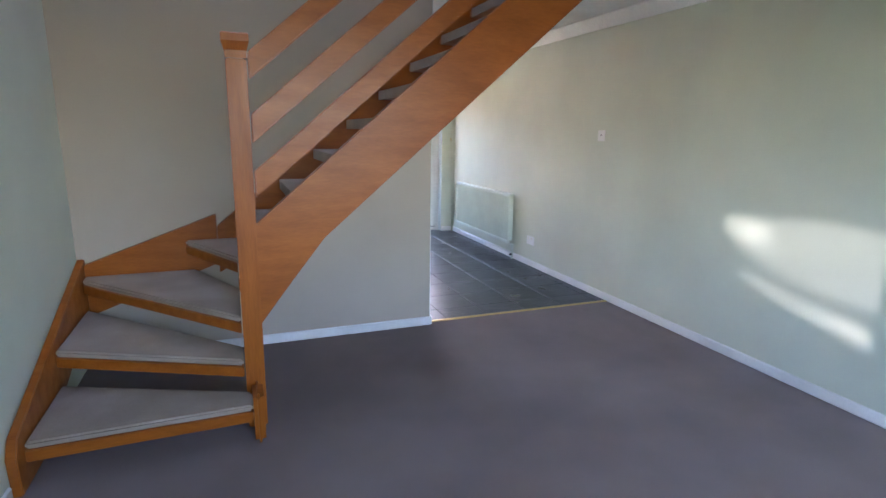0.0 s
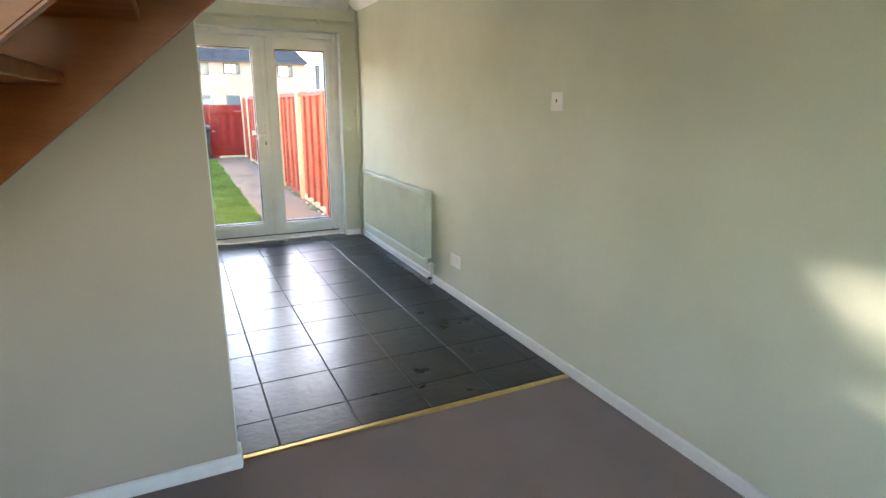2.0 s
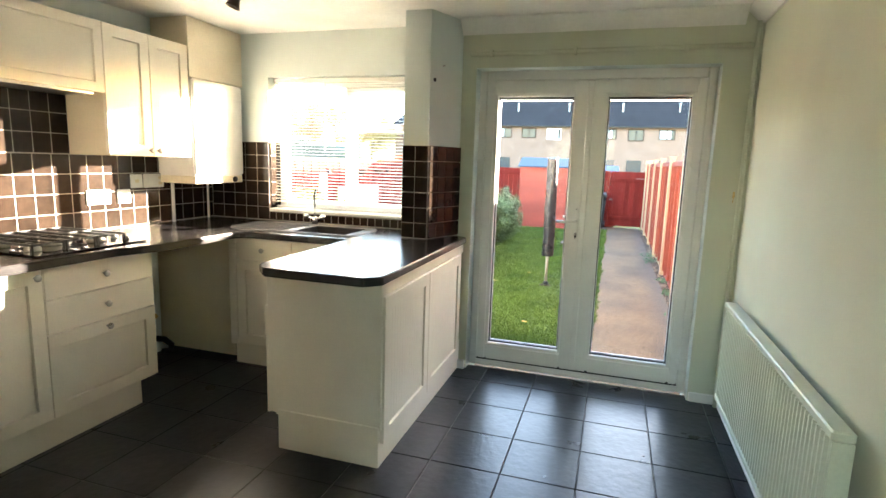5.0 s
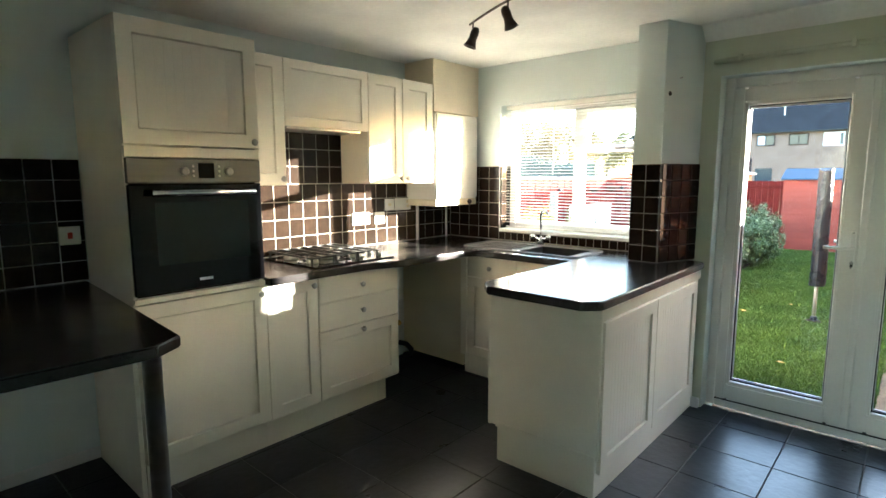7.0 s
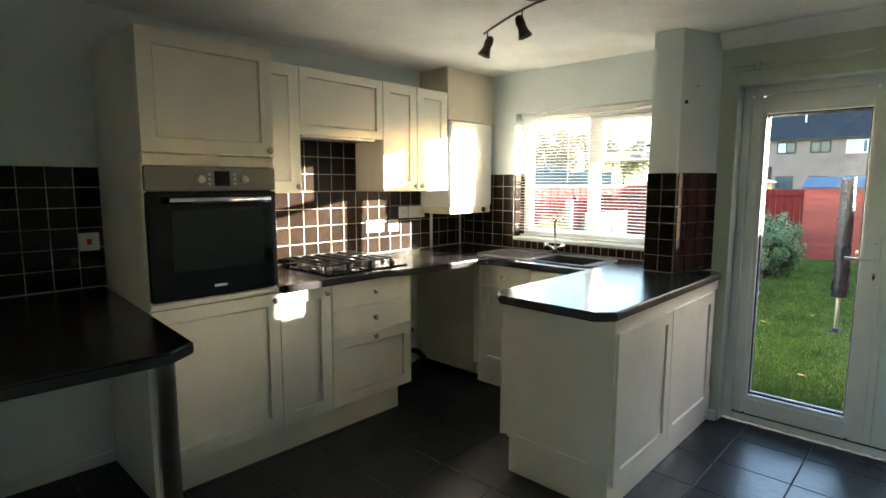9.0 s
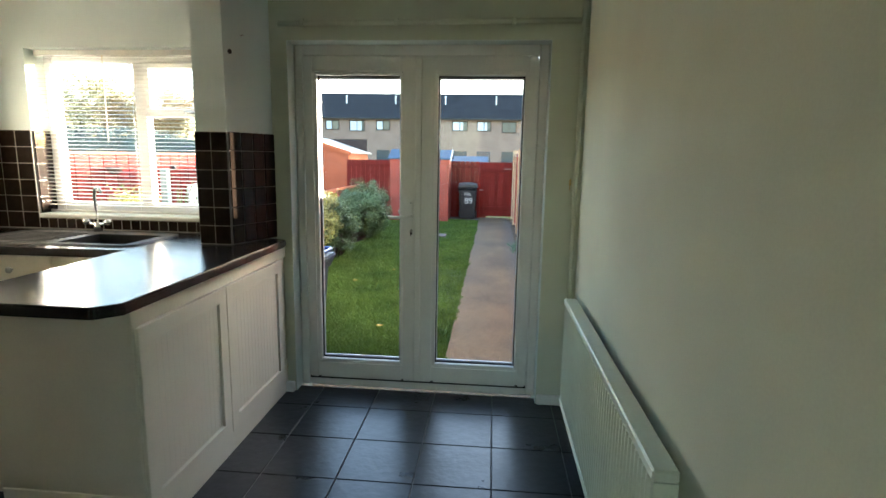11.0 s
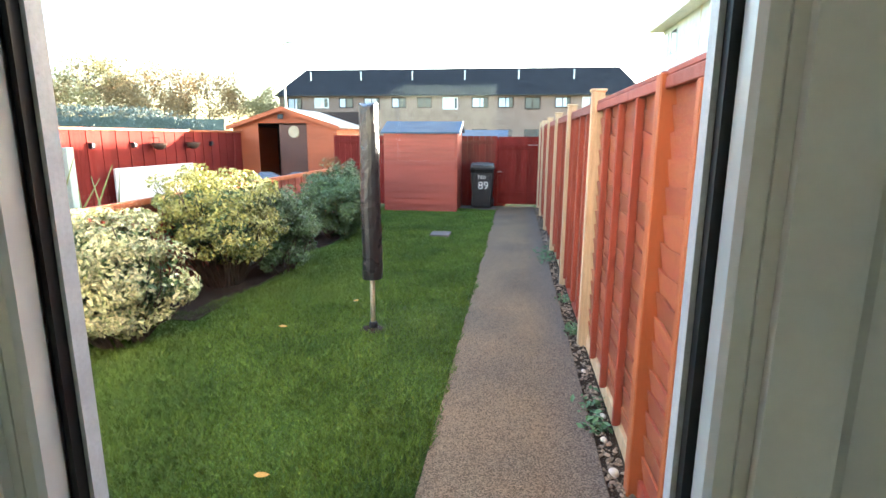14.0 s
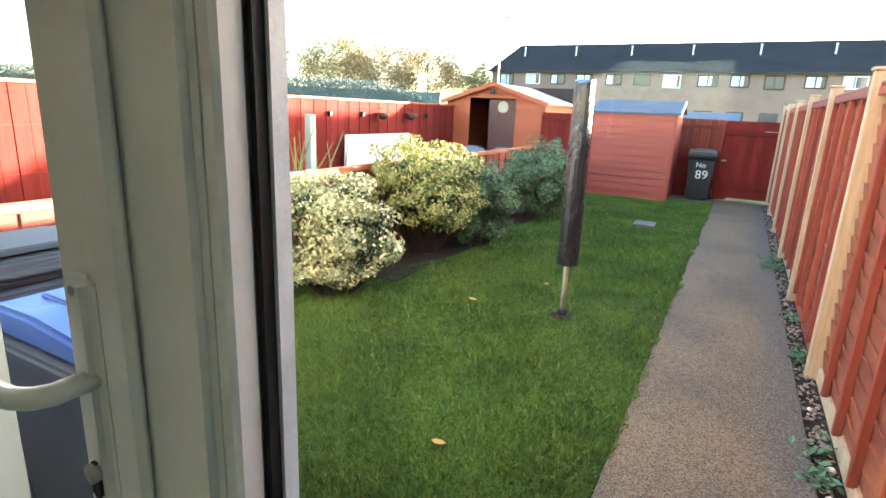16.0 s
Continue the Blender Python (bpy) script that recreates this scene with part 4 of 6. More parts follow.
plate_x("fused_spur", "aged cream fused spur beside the heating timer", W + 0.010, -0.713, 1.198, 0.092, 0.086, [(0, 0, 0.03, 0.02, PLASTC)], 1)
plate_x("cooker_switch", "white control switch with red rocker on black tiles", W + 0.010, -2.756, 1.134, 0.086, 0.086, [(0, 0, 0.02, 0.03, RED)], 1)

# ---------------------------------------------------------------- dining side fixtures
rad = thing("radiator", (-0.07, -1.13, 0.16), "long sage-painted panel radiator on the wall", "radiator")
RX, RY0, RY1, RZ0, RZ1 = -0.100, -1.870, -0.400, 0.170, 0.706
n_r = 44
w = (RY1 - RY0 - 0.06) / n_r
outline = [(RX + 0.002, RY0 + 0.03)]
for i in range(n_r):
    a = RY0 + 0.03 + i * w
    outline += [(RX, a + w * 0.2), (RX - 0.009, a + w * 0.36), (RX - 0.009, a + w * 0.64), (RX, a + w * 0.8)]
outline += [(RX + 0.002, RY1 - 0.03)]
bm = prism(outline + [(RX + 0.03, RY1 - 0.03), (RX + 0.03, RY0 + 0.03)], RZ0 + 0.032, RZ1 - 0.032)
part("panel", bm, RADP, rad)
part("top_grille", box(RX - 0.010, RX + 0.050, RY0, RY1, RZ1 - 0.03, RZ1, 0.005), RADP, rad)
part("bottom_seam", box(RX - 0.010, RX + 0.02, RY0, RY1, RZ0, RZ0 + 0.03, 0.005), RADP, rad)
for y in (RY0, RY1 - 0.006):
    part("side_cover", box(RX - 0.006, RX + 0.048, y, y + 0.006, RZ0 + 0.03, RZ1 - 0.03), RADP, rad)
for y in (RY0 + 0.2, RY1 - 0.23):
    part("wall_bracket", box(RX + 0.0302, EX - 0.001, y, y + 0.03, RZ0 + 0.06, RZ1 - 0.06, 0.002), RADP, rad)
v = lathe([(0.016, 0), (0.016, 0.03), (0.012, 0.036)], to(-0.055, RY0 + 0.01, 0.15, (0, -1, 0)), 12)
lathe([(0.011, 0), (0.011, 0.16)], Matrix.Translation((-0.055, RY0 - 0.015, 0.0)), 10, v)
part("valve", v, RADP, rad, "painted radiator valve", True)
part("drain_cock", lathe([(0.012, 0), (0.012, 0.02), (0.006, 0.035)], to(-0.055, RY0 - 0.015, 0.05, (-1, 0, 0)), 8), BLACKI, rad, "", True)
part("pipe", tube([(-0.05, RY0 + 0.02, 0.06), (-0.05, RY1 - 0.05, 0.05)], 0.008, 8), GLOSSW, rad, "white pipe along the skirting", True)
pipes = thing("heating_pipes", (-0.04, -0.04, 0), "painted heating pipes in the corner and over the doors", "pipe")
part("upright_pipe", tube([(-0.045, ND - 0.04, 0.0), (-0.045, ND - 0.04, CZ - 0.08)], 0.012, 10), SAGE, pipes, "", True)
part("upright_pipe", tube([(-0.018, ND - 0.02, 0.0), (-0.018, ND - 0.02, CZ - 0.08)], 0.011, 10), SAGE, pipes, "", True)
part("cross_pipe", tube([(-0.045, ND - 0.02, 2.055), (-1.62, ND - 0.02, 2.045)], 0.013, 10), SAGE, pipes, "", True)
for x in (-0.4, -1.0, -1.5):
    part("clip", box(x, x + 0.02, ND - 0.036, ND - 0.001, 2.03, 2.072, 0.003), SAGE, pipes)
KX = -0.068
key = thing("key_hook", (KX, ND - 0.01, 1.2), "small brass latch hook on the sage wall", "hook")
part("plate", prism([(KX - 0.006, 1.235), (KX, 1.23), (KX + 0.006, 1.24), (KX + 0.005, 1.262), (KX, 1.27), (KX - 0.005, 1.262)], ND - 0.005, ND - 0.001, "y"), BRASS, key)
part("hook", tube([(KX, ND - 0.004, 1.255), (KX - 0.002, ND - 0.016, 1.245), (KX - 0.003, ND - 0.02, 1.225), (KX - 0.004, ND - 0.017, 1.212), (KX - 0.001, ND - 0.012, 1.207)], 0.0024, 8), BRASS, key, "", True)

spots = thing("ceiling_spotlight", (-2.15, -1.3, CZ), "bronze ceiling spotlight bar with two small heads", "ceiling light")
part("rose", lathe([(0.05, 0), (0.05, -0.02), (0.02, -0.03)], Matrix.Translation((-2.08, -1.37, CZ - 0.001)), 18), BRONZE, spots, "", True)
arc = [(-2.08 + 0.40 * (-k / 6), -1.37 + 0.14 * (k / 6), CZ - 0.045 - 0.03 * (k / 6) ** 2) for k in range(7)]
part("bar", tube([(-1.90, -1.42, CZ - 0.05)] + arc, 0.006, 8), BRONZE, spots, "", True)
for x, y, z, lean in ((-2.45, -1.24, CZ - 0.07, 0.34), (-2.16, -1.35, CZ - 0.05, -0.34)):
    head = part("lamp_head", lathe([(0.010, 0.052), (0.019, 0.042), (0.022, 0.02), (0.020, -0.005), (0.026, -0.028), (0.034, -0.048), (0.030, -0.048), (0.014, -0.01)], to(x, y, z - 0.075, (0.8 * lean, 0.6 * lean, 0.9)), 16), BRONZE, spots, "small bronze lamp head", True)
    part("stem", tube([(x, y, z), (x, y, z - 0.05)], 0.004, 6), BRONZE, head, "", True)

# ---------------------------------------------------------------- staircase
stairs = thing("staircase", (-2.8, -4.2, 0), "open-riser orange pine winder staircase with carpeted treads", "staircase")
NX, NY = -2.803, -4.505
RISE, GO = 0.176, 0.203
ZU = lambda x: 0.925 + 0.866 * (x + 2.783)        # top edge of the outer string
X_END = -0.95
for name, y0, y1 in (("outer_string", -4.52, -4.485), ("wall_string", PY - 0.04, PY - 0.005)):
    d = 0.33 if name == "outer_string" else 0.40
    low = -2.775 if name == "outer_string" else -2.95
    pts = [(low, ZU(low)), (X_END, ZU(X_END)), (X_END, ZU(X_END) - d), (-2.47, 0.865 + 0.33 - d)]
    pts += [(-2.60, 0.70), (-2.70, 0.57), (low, 0.47)] if name == "outer_string" else [(low, 0.5)]
    part(name, prism(pts, y0, y1, "y", bevel=0.004), PINE, stairs)
nb = box(NX - 0.041, NX + 0.041, NY - 0.041, NY + 0.041, 0, 1.62, 0.006, None, 2)
cap = [[nb.verts.new((NX + sx * r, NY + sy * r, z)) for sx, sy in ((-1, -1), (1, -1), (1, 1), (-1, 1))] for r, z in ((0.041, 1.621), (0.043, 1.65), (0.053, 1.685), (0.053, 1.712), (0.046, 1.718))]
nb.faces.new(cap[0][::-1])
nb.faces.new(cap[-1])
for a, b in zip(cap, cap[1:]):
    for i in range(4):
        nb.faces.new((a[i], a[(i + 1) % 4], b[(i + 1) % 4], b[i]))
part("newel_post", nb, PINEV, stairs)
part("newel_foot", box(NX - 0.019, NX + 0.026, NY - 0.20, NY - 0.042, 0, 0.235, 0.018, None, 2), PINEV, stairs)
for z0, z1 in ((1.053, 1.167), (1.284, 1.404), (1.541, 1.652)):
    s = 0.866
    x0, x1 = NX + 0.046, -1.02
    part("rail", prism([(x0, z0), (x1, z0 + s * (x1 - x0)), (x1, z1 + s * (x1 - x0)), (x0, z1)], -4.515, -4.485, "y", bevel=0.005), PINE, stairs)
# strings of the winder against the two walls
part("corner_string", prism([(-4.765, 0.0), (-4.775, 0.16), (-4.735, 0.225), (-4.53, 0.292), (-3.53, 0.625), (-3.53, 0.33), (-4.52, 0.0)], W + 0.004, W + 0.04, "x", bevel=0.004), PINE, stairs)
part("corner_string", prism([(W + 0.04, 0.595), (-2.951, 0.855), (-2.951, 0.56), (W + 0.04, 0.30)], PY - 0.04, PY - 0.005, "y", bevel=0.004), PINE, stairs)
WX = W + 0.042
winders = [
    [(NX - 0.02, -4.685), (WX, -4.705), (WX, -4.20), (NX - 0.02, -4.548)],
    [(NX - 0.046, -4.600), (WX, -4.225), (WX, -3.62), (NX - 0.046, -4.43)],
    [(NX - 0.046, -4.530), (WX, -3.64), (WX, PY - 0.042), (-3.08, PY - 0.042), (NX - 0.046, -4.05)],
    [(NX - 0.046, -4.12), (-3.125, PY - 0.042), (-2.72, PY - 0.042), (-2.72, -4.482), (-2.774, -4.482), (NX - 0.046, -4.454)],
]
for n, pts in enumerate(winders):
    z = RISE * (n + 1)
    t = part("tread", prism(pts, z - 0.075, z - 0.026, bevel=0.004), PINE, stairs)
    c = Vector((sum(p[0] for p in pts) / len(pts), sum(p[1] for p in pts) / len(pts)))
    part("carpet", prism([(p[0], p[1] + 0.004) for p in pts], z - 0.026, z + 0.004, bevel=0.009), STCARP, t, "beige carpet pad")
for n in range(5, 14):
    x, z = -2.79 + GO * (n - 5), RISE * n
    t = part("tread", box(x + 0.008, x + 0.24, -4.484, PY - 0.041, z - 0.05, z - 0.014, 0.004), PINE, stairs)
    part("carpet", prism([(x, z - 0.055), (x, z - 0.004), (x + 0.012, z), (x + 0.17, z), (x + 0.17, z - 0.013), (x + 0.0078, z - 0.013), (x + 0.0078, z - 0.055)],
                         -4.44, PY - 0.09, "y"), STCARP, t, "beige carpet wrapped over the nosing")

# ---------------------------------------------------------------- garden ground
GZ = -0.16
GX1 = 11.0
bm = box(-150, 150, 0.20, 220, GZ - 0.3, GZ - 0.03)
box(-150, 150, -150, 0.20, GZ - 0.3, GZ - 0.19, bm=bm)
tagged(part("ground", bm, PATHG), "rough grassy ground beyond the garden", "ground", kind="structure")
tagged(part("lawn", box(-3.45, -0.80, 0.95, 10.4, GZ - 0.02, GZ), GRASSG), "thick green lawn, uneven and shaded", "lawn", kind="structure")
tagged(part("path", box(-0.795, -0.02, 0.202, 11.05, GZ - 0.02, GZ + 0.006, 0.004), PATHM), "brown pebble-textured concrete garden path", "path", kind="structure")
tagged(part("patio", box(-3.2, -0.797, 0.202, 0.945, GZ - 0.02, GZ + 0.004, 0.003), PATHM), "brown concrete patio behind the house", "patio", kind="structure")
tagged(part("paving", box(-2.9, -0.80, 10.42, 11.05, GZ - 0.02, GZ + 0.003), PAVE), "grey paving by the shed and bin", "paving", kind="structure")
tagged(part("soil_bed", box(-3.45, -2.86, 3.4, 8.0, GZ - 0.01, GZ + 0.012), SOIL), "bare brown soil under the shrubs", "soil", kind="structure")
tagged(part("gravel_bed", box(-0.018, 0.12, 0.202, 11.05, GZ - 0.03, GZ - 0.012), SOIL), "soil strip beside the path", "soil", kind="structure")

rng = np.random.default_rng(7)


def from_arrays(name, verts, faces, material, label, category, parent=None, kind="stuff"):
    me = bpy.data.meshes.new(name)
    me.from_pydata(verts.tolist(), [], faces.tolist())
    me.materials.append(material)
    ob = new(name, me)
    if parent is not None:
        ob.parent = parent
        if parent.type == "EMPTY":
            ob.matrix_parent_inverse = Matrix.Translation(parent.location).inverted()
        return tagged(ob, label, kind=kind)
    return tagged(ob, label, category, kind=kind)


def grass(n, x0, x1, y0, y1, h, name, label):
    p = np.stack([rng.uniform(x0, x1, n), y0 + (y1 - y0) * rng.uniform(0, 1, n) ** 1.5, np.full(n, GZ)], 1)
    edge = p[:, 0] < -0.785 + 0.012 * np.sin(p[:, 1] * 3.1) + 0.010 * np.sin(p[:, 1] * 9.7) + 0.010 * np.sin(p[:, 1] * 23)
    keep = edge & ~((p[:, 0] < np.where(p[:, 1] < 3.6, -3.35, -2.88) + 0.12 * np.sin(p[:, 1] * 3)) & (p[:, 1] > 2.5) & (p[:, 1] < 7.9))
    p = p[keep]
    n = len(p)
    a = rng.uniform(0, 2 * np.pi, n)
    hh = h * rng.uniform(0.5, 1.25, n) * (1 + 0.35 * np.sin(p[:, 0] * 5) * np.sin(p[:, 1] * 4.1))
    lean = rng.normal(0, 0.6, (n, 2)) * hh[:, None]
    wv = np.stack([np.cos(a), np.sin(a), np.zeros(n)], 1) * (0.0018 + 0.0008 * p[:, 1:2])
    tip = p + np.concatenate([lean, hh[:, None]], 1)
    v = np.concatenate([p - wv, p + wv, tip], 0)
    i = np.arange(n)
    return from_arrays(name, v, np.stack([i, i + n, i + 2 * n], 1), BLADE, label, "grass")


grass(240000, -3.42, -0.72, 0.93, 10.4, 0.028, "grass_blades", "short green lawn grass blades")


def leaves(name, centres, normals, size, material, label, parent, jitter=0.7):
    """Small folded leaves: two triangles either side of a midrib."""
    n = len(centres)
    d = normals + rng.normal(0, jitter, (n, 3))
    d /= np.linalg.norm(d, axis=1, keepdims=True)
    t = np.cross(d, rng.normal(0, 1, (n, 3)))
    t /= np.linalg.norm(t, axis=1, keepdims=True)
    b = np.cross(d, t)
    s = size * rng.uniform(0.6, 1.3, (n, 1))
    v = np.concatenate([centres - t * s, centres + b * s * 0.5 + d * s * 0.2, centres + t * s, centres - b * s * 0.5 + d * s * 0.2], 0)
    i = np.arange(n)
    f = np.concatenate([np.stack([i, i + n, i + 2 * n], 1), np.stack([i, i + 2 * n, i + 3 * n], 1)], 0)
    return from_arrays(name, v, f, material, label, "", parent)


def shrub(x, y, lobes, n, size, material, label, inner=None, seed=1, clumps=90, twigs=26, ragged=0.80, fill=0.5):
    """lobes: (dx, dy, rx, ry, low, high) lumps of foliage round the foot at x, y."""
    r = np.random.default_rng(seed)
    rr = random.Random(seed)
    t = thing("shrub", (x, y, GZ), label, "shrub", "shrubs in the border")
    stems = bmesh.new()
    for k in range(twigs):
        dx, dy, rx, ry, low, high = lobes[k % len(lobes)]
        a = rr.uniform(0, 6.28)
        e = Vector((x + dx + rx * 0.8 * math.cos(a), y + dy + ry * 0.8 * math.sin(a), GZ + low + rr.uniform(0.25, 0.8) * (high - low)))
        s = Vector((x + 0.14 * math.cos(a + 0.4), y + 0.16 * math.sin(a + 0.4), GZ))
        mid = (s + e) / 2 + Vector((rr.uniform(-0.1, 0.1), rr.uniform(-0.1, 0.1), rr.uniform(-0.02, 0.12)))
        tube([s, (s + mid) / 2 + Vector((0, 0, 0.03)), mid, e], 0.011, 5, stems, 0.003)
    part("stems", stems, TWIG, t, "bare brown lower stems")
    size_of = np.array([l[2] * (l[5] - l[4]) for l in lobes])
    centres, outward = [], []
    for (dx, dy, rx, ry, low, high), w in zip(lobes, size_of / size_of.sum()):
        m = int(n * w)
        k = r.normal(0, 1, (clumps, 3))
        k /= np.linalg.norm(k, axis=1, keepdims=True)
        reach = r.uniform(ragged, 1.16, clumps)
        pick = r.integers(0, clumps, m)
        spread = 1.25 / math.sqrt(clumps)
        u = k[pick] + r.normal(0, spread, (m, 3))
        u /= np.linalg.norm(u, axis=1, keepdims=True)
        off = np.linalg.norm(u - k[pick], axis=1) / spread
        depth = reach[pick] * (1 - 0.05 * off ** 2) * (1 - 0.25 * r.uniform(0, 1, m) ** 2)
        c = u * np.clip(depth, 0.5, 1.2)[:, None] * np.array([rx, ry, (high - low) / 2]) + np.array([x + dx, y + dy, GZ + (low + high) / 2])
        c[:, 2] = np.maximum(c[:, 2], GZ + 0.03)
        centres.append(c)
        outward.append(u)
    c, u = np.concatenate(centres), np.concatenate(outward)
    leaves("foliage", c, u + np.array([0, 0, 0.35]), size, material, "", t)
    # inner leaves take a dark green that paints the shade inside the bush
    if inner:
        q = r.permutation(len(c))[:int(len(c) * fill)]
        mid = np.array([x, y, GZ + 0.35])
        leaves("inner_foliage", mid + (c[q] - mid) * 0.76, u[q], size * 1.5, inner, "inner leaves, dark green to paint the shade within", t)
    return t


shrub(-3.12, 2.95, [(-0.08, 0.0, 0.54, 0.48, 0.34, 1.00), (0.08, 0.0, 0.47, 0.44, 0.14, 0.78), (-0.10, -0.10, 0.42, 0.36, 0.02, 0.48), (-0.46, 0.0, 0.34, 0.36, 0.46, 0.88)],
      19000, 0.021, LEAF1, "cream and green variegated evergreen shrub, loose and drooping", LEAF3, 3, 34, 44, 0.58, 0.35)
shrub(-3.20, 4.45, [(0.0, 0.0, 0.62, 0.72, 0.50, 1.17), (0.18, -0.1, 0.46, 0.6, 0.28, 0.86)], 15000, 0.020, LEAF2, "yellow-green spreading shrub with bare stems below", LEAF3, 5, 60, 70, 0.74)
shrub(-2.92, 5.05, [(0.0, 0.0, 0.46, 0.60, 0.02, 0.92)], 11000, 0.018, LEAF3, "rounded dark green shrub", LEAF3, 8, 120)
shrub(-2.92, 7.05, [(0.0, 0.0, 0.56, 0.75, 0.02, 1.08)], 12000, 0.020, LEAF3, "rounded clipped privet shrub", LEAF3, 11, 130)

# pebbles, shells and weeds beside the path
n = 1500
pc = np.stack([rng.uniform(-0.018, 0.075, n), 0.3 + 10.5 * rng.uniform(0, 1, n) ** 1.7, np.full(n, GZ - 0.008)], 1)
oct_v = np.array([(1, 0, 0), (-1, 0, 0), (0, 1, 0), (0, -1, 0), (0, 0, 1), (0, 0, -1), (.6, .6, .4), (-.6, .6, .4), (-.6, -.6, .4), (.6, -.6, .4)], float)
oct_f = np.array([(0, 6, 4), (6, 2, 4), (2, 7, 4), (7, 1, 4), (1, 8, 4), (8, 3, 4), (3, 9, 4), (9, 0, 4), (0, 2, 6), (2, 1, 7), (1, 3, 8), (3, 0, 9)])
sz = rng.uniform(0.006, 0.016, (n, 1, 1)) * rng.uniform(0.6, 1.2, (n, 1, 3))
pv = (oct_v[None] * sz + pc[:, None]).reshape(-1, 3)
pf = (oct_f[None] + (np.arange(n) * len(oct_v))[:, None, None]).reshape(-1, 3)
from_arrays("pebbles", pv, pf, PEB, "mixed brown pebbles beside the path", "pebbles")
for x, y, r in ((0.02, 2.12, 0.018), (0.022, 1.86, 0.024), (0.03, 1.66, 0.020), (0.05, 1.60, 0.016), (0.05, 2.35, 0.018), (0.02, 2.9, 0.015)):
    sh = lathe([(r, 0), (r * 0.95, r * 0.4), (r * 0.6, r * 0.8), (r * 0.2, r)], Matrix.Translation((x, y, GZ + 0.0)) @ pose(0, 0, 0, 20, 15, 40), 12)
    tagged(part("shell", sh, SHELLM, smooth=True), "bleached sea shell among the pebbles", "shell", "shells by the path")


def tuft(x, y, n, size, material, label, h=0.08):
    t = thing("weed", (x, y, GZ), label, "weed", "weeds by the path")
    c = np.stack([rng.normal(x, size, n), rng.normal(y, size * 1.4, n), GZ + np.abs(rng.normal(0.01, h / 2, n))], 1)
    leaves("leaves", c, np.tile([0, 0, 1.0], (n, 1)), 0.022, material, "", t, 0.5)


WEED = mat("blue_green_weed", (0.10, 0.20, 0.09), 0.6, 0.2, 10, 40, 0, island=0.4)
for x, y, k in ((0.0, 2.25, 60), (0.01, 2.45, 40), (0.02, 3.6, 70), (-0.03, 6.0, 160), (0.03, 4.4, 40)):
    tuft(x, y, k, 0.035 if k < 100 else 0.07, WEED, "low blue-green weed at the path edge", 0.05 if k < 100 else 0.16)
for x, y, a in ((-1.44, 1.585, 20), (-1.75, 4.0, 70), (-1.05, 1.15, 50), (-2.1, 3.3, 10)):
    lf = prism([(-0.03, 0), (-0.012, 0.016), (0.015, 0.014), (0.036, 0), (0.015, -0.014), (-0.012, -0.016)], 0, 0.002)
    bmesh.ops.transform(lf, matrix=pose(x, y, GZ + 0.042, 8, 6, a), verts=lf.verts)
    tagged(part("fallen_leaf", lf, YLEAF), "fallen yellow leaf on the lawn", "leaf", "fallen leaves")
dr = thing("drain_cover", (-1.48, 7.38, GZ), "small grey drain cover in the lawn", "drain cover")
part("plate", box(-1.62, -1.34, 7.22, 7.53, GZ, GZ + 0.05, 0.006), PAVE, dr)

# ---------------------------------------------------------------- right-hand fence
fence = thing("garden_fence", (0.1, 5.6, GZ), "red-stained waney-lap fence panels with pale posts", "fence")
FT = 1.465
bays = [0.14, 1.76, 3.38, 5.0, 6.62, 8.24, 9.86, 11.05]
rb = random.Random(12)
board_meshes = []
for k in range(6):
    bmx = bmesh.new()
    h, L, st = 0.124, 1.62, 17
    lowv, topv, backl, backt = [], [], [], []
    for i in range(st):
        y = -L / 2 + L * i / (st - 1)
        wob = 0.009 * math.sin(i * 0.7 + k * 2.1) + rb.uniform(-0.007, 0.007)
        lowv.append(bmx.verts.new((-0.003, y, 0.0)))
        topv.append(bmx.verts.new((-0.021, y, h + wob)))
        backl.append(bmx.verts.new((0.007, y, 0.0)))
        backt.append(bmx.verts.new((-0.011, y, h + wob)))
    for i in range(st - 1):
        bmx.faces.new((lowv[i], lowv[i + 1], topv[i + 1], topv[i]))
        bmx.faces.new((backl[i + 1], backl[i], backt[i], backt[i + 1]))
        bmx.faces.new((lowv[i + 1], lowv[i], backl[i], backl[i + 1]))
        bmx.faces.new((topv[i], topv[i + 1], backt[i + 1], backt[i]))
    board_meshes.append(mesh_of("fence_board", bmx, FENCER))
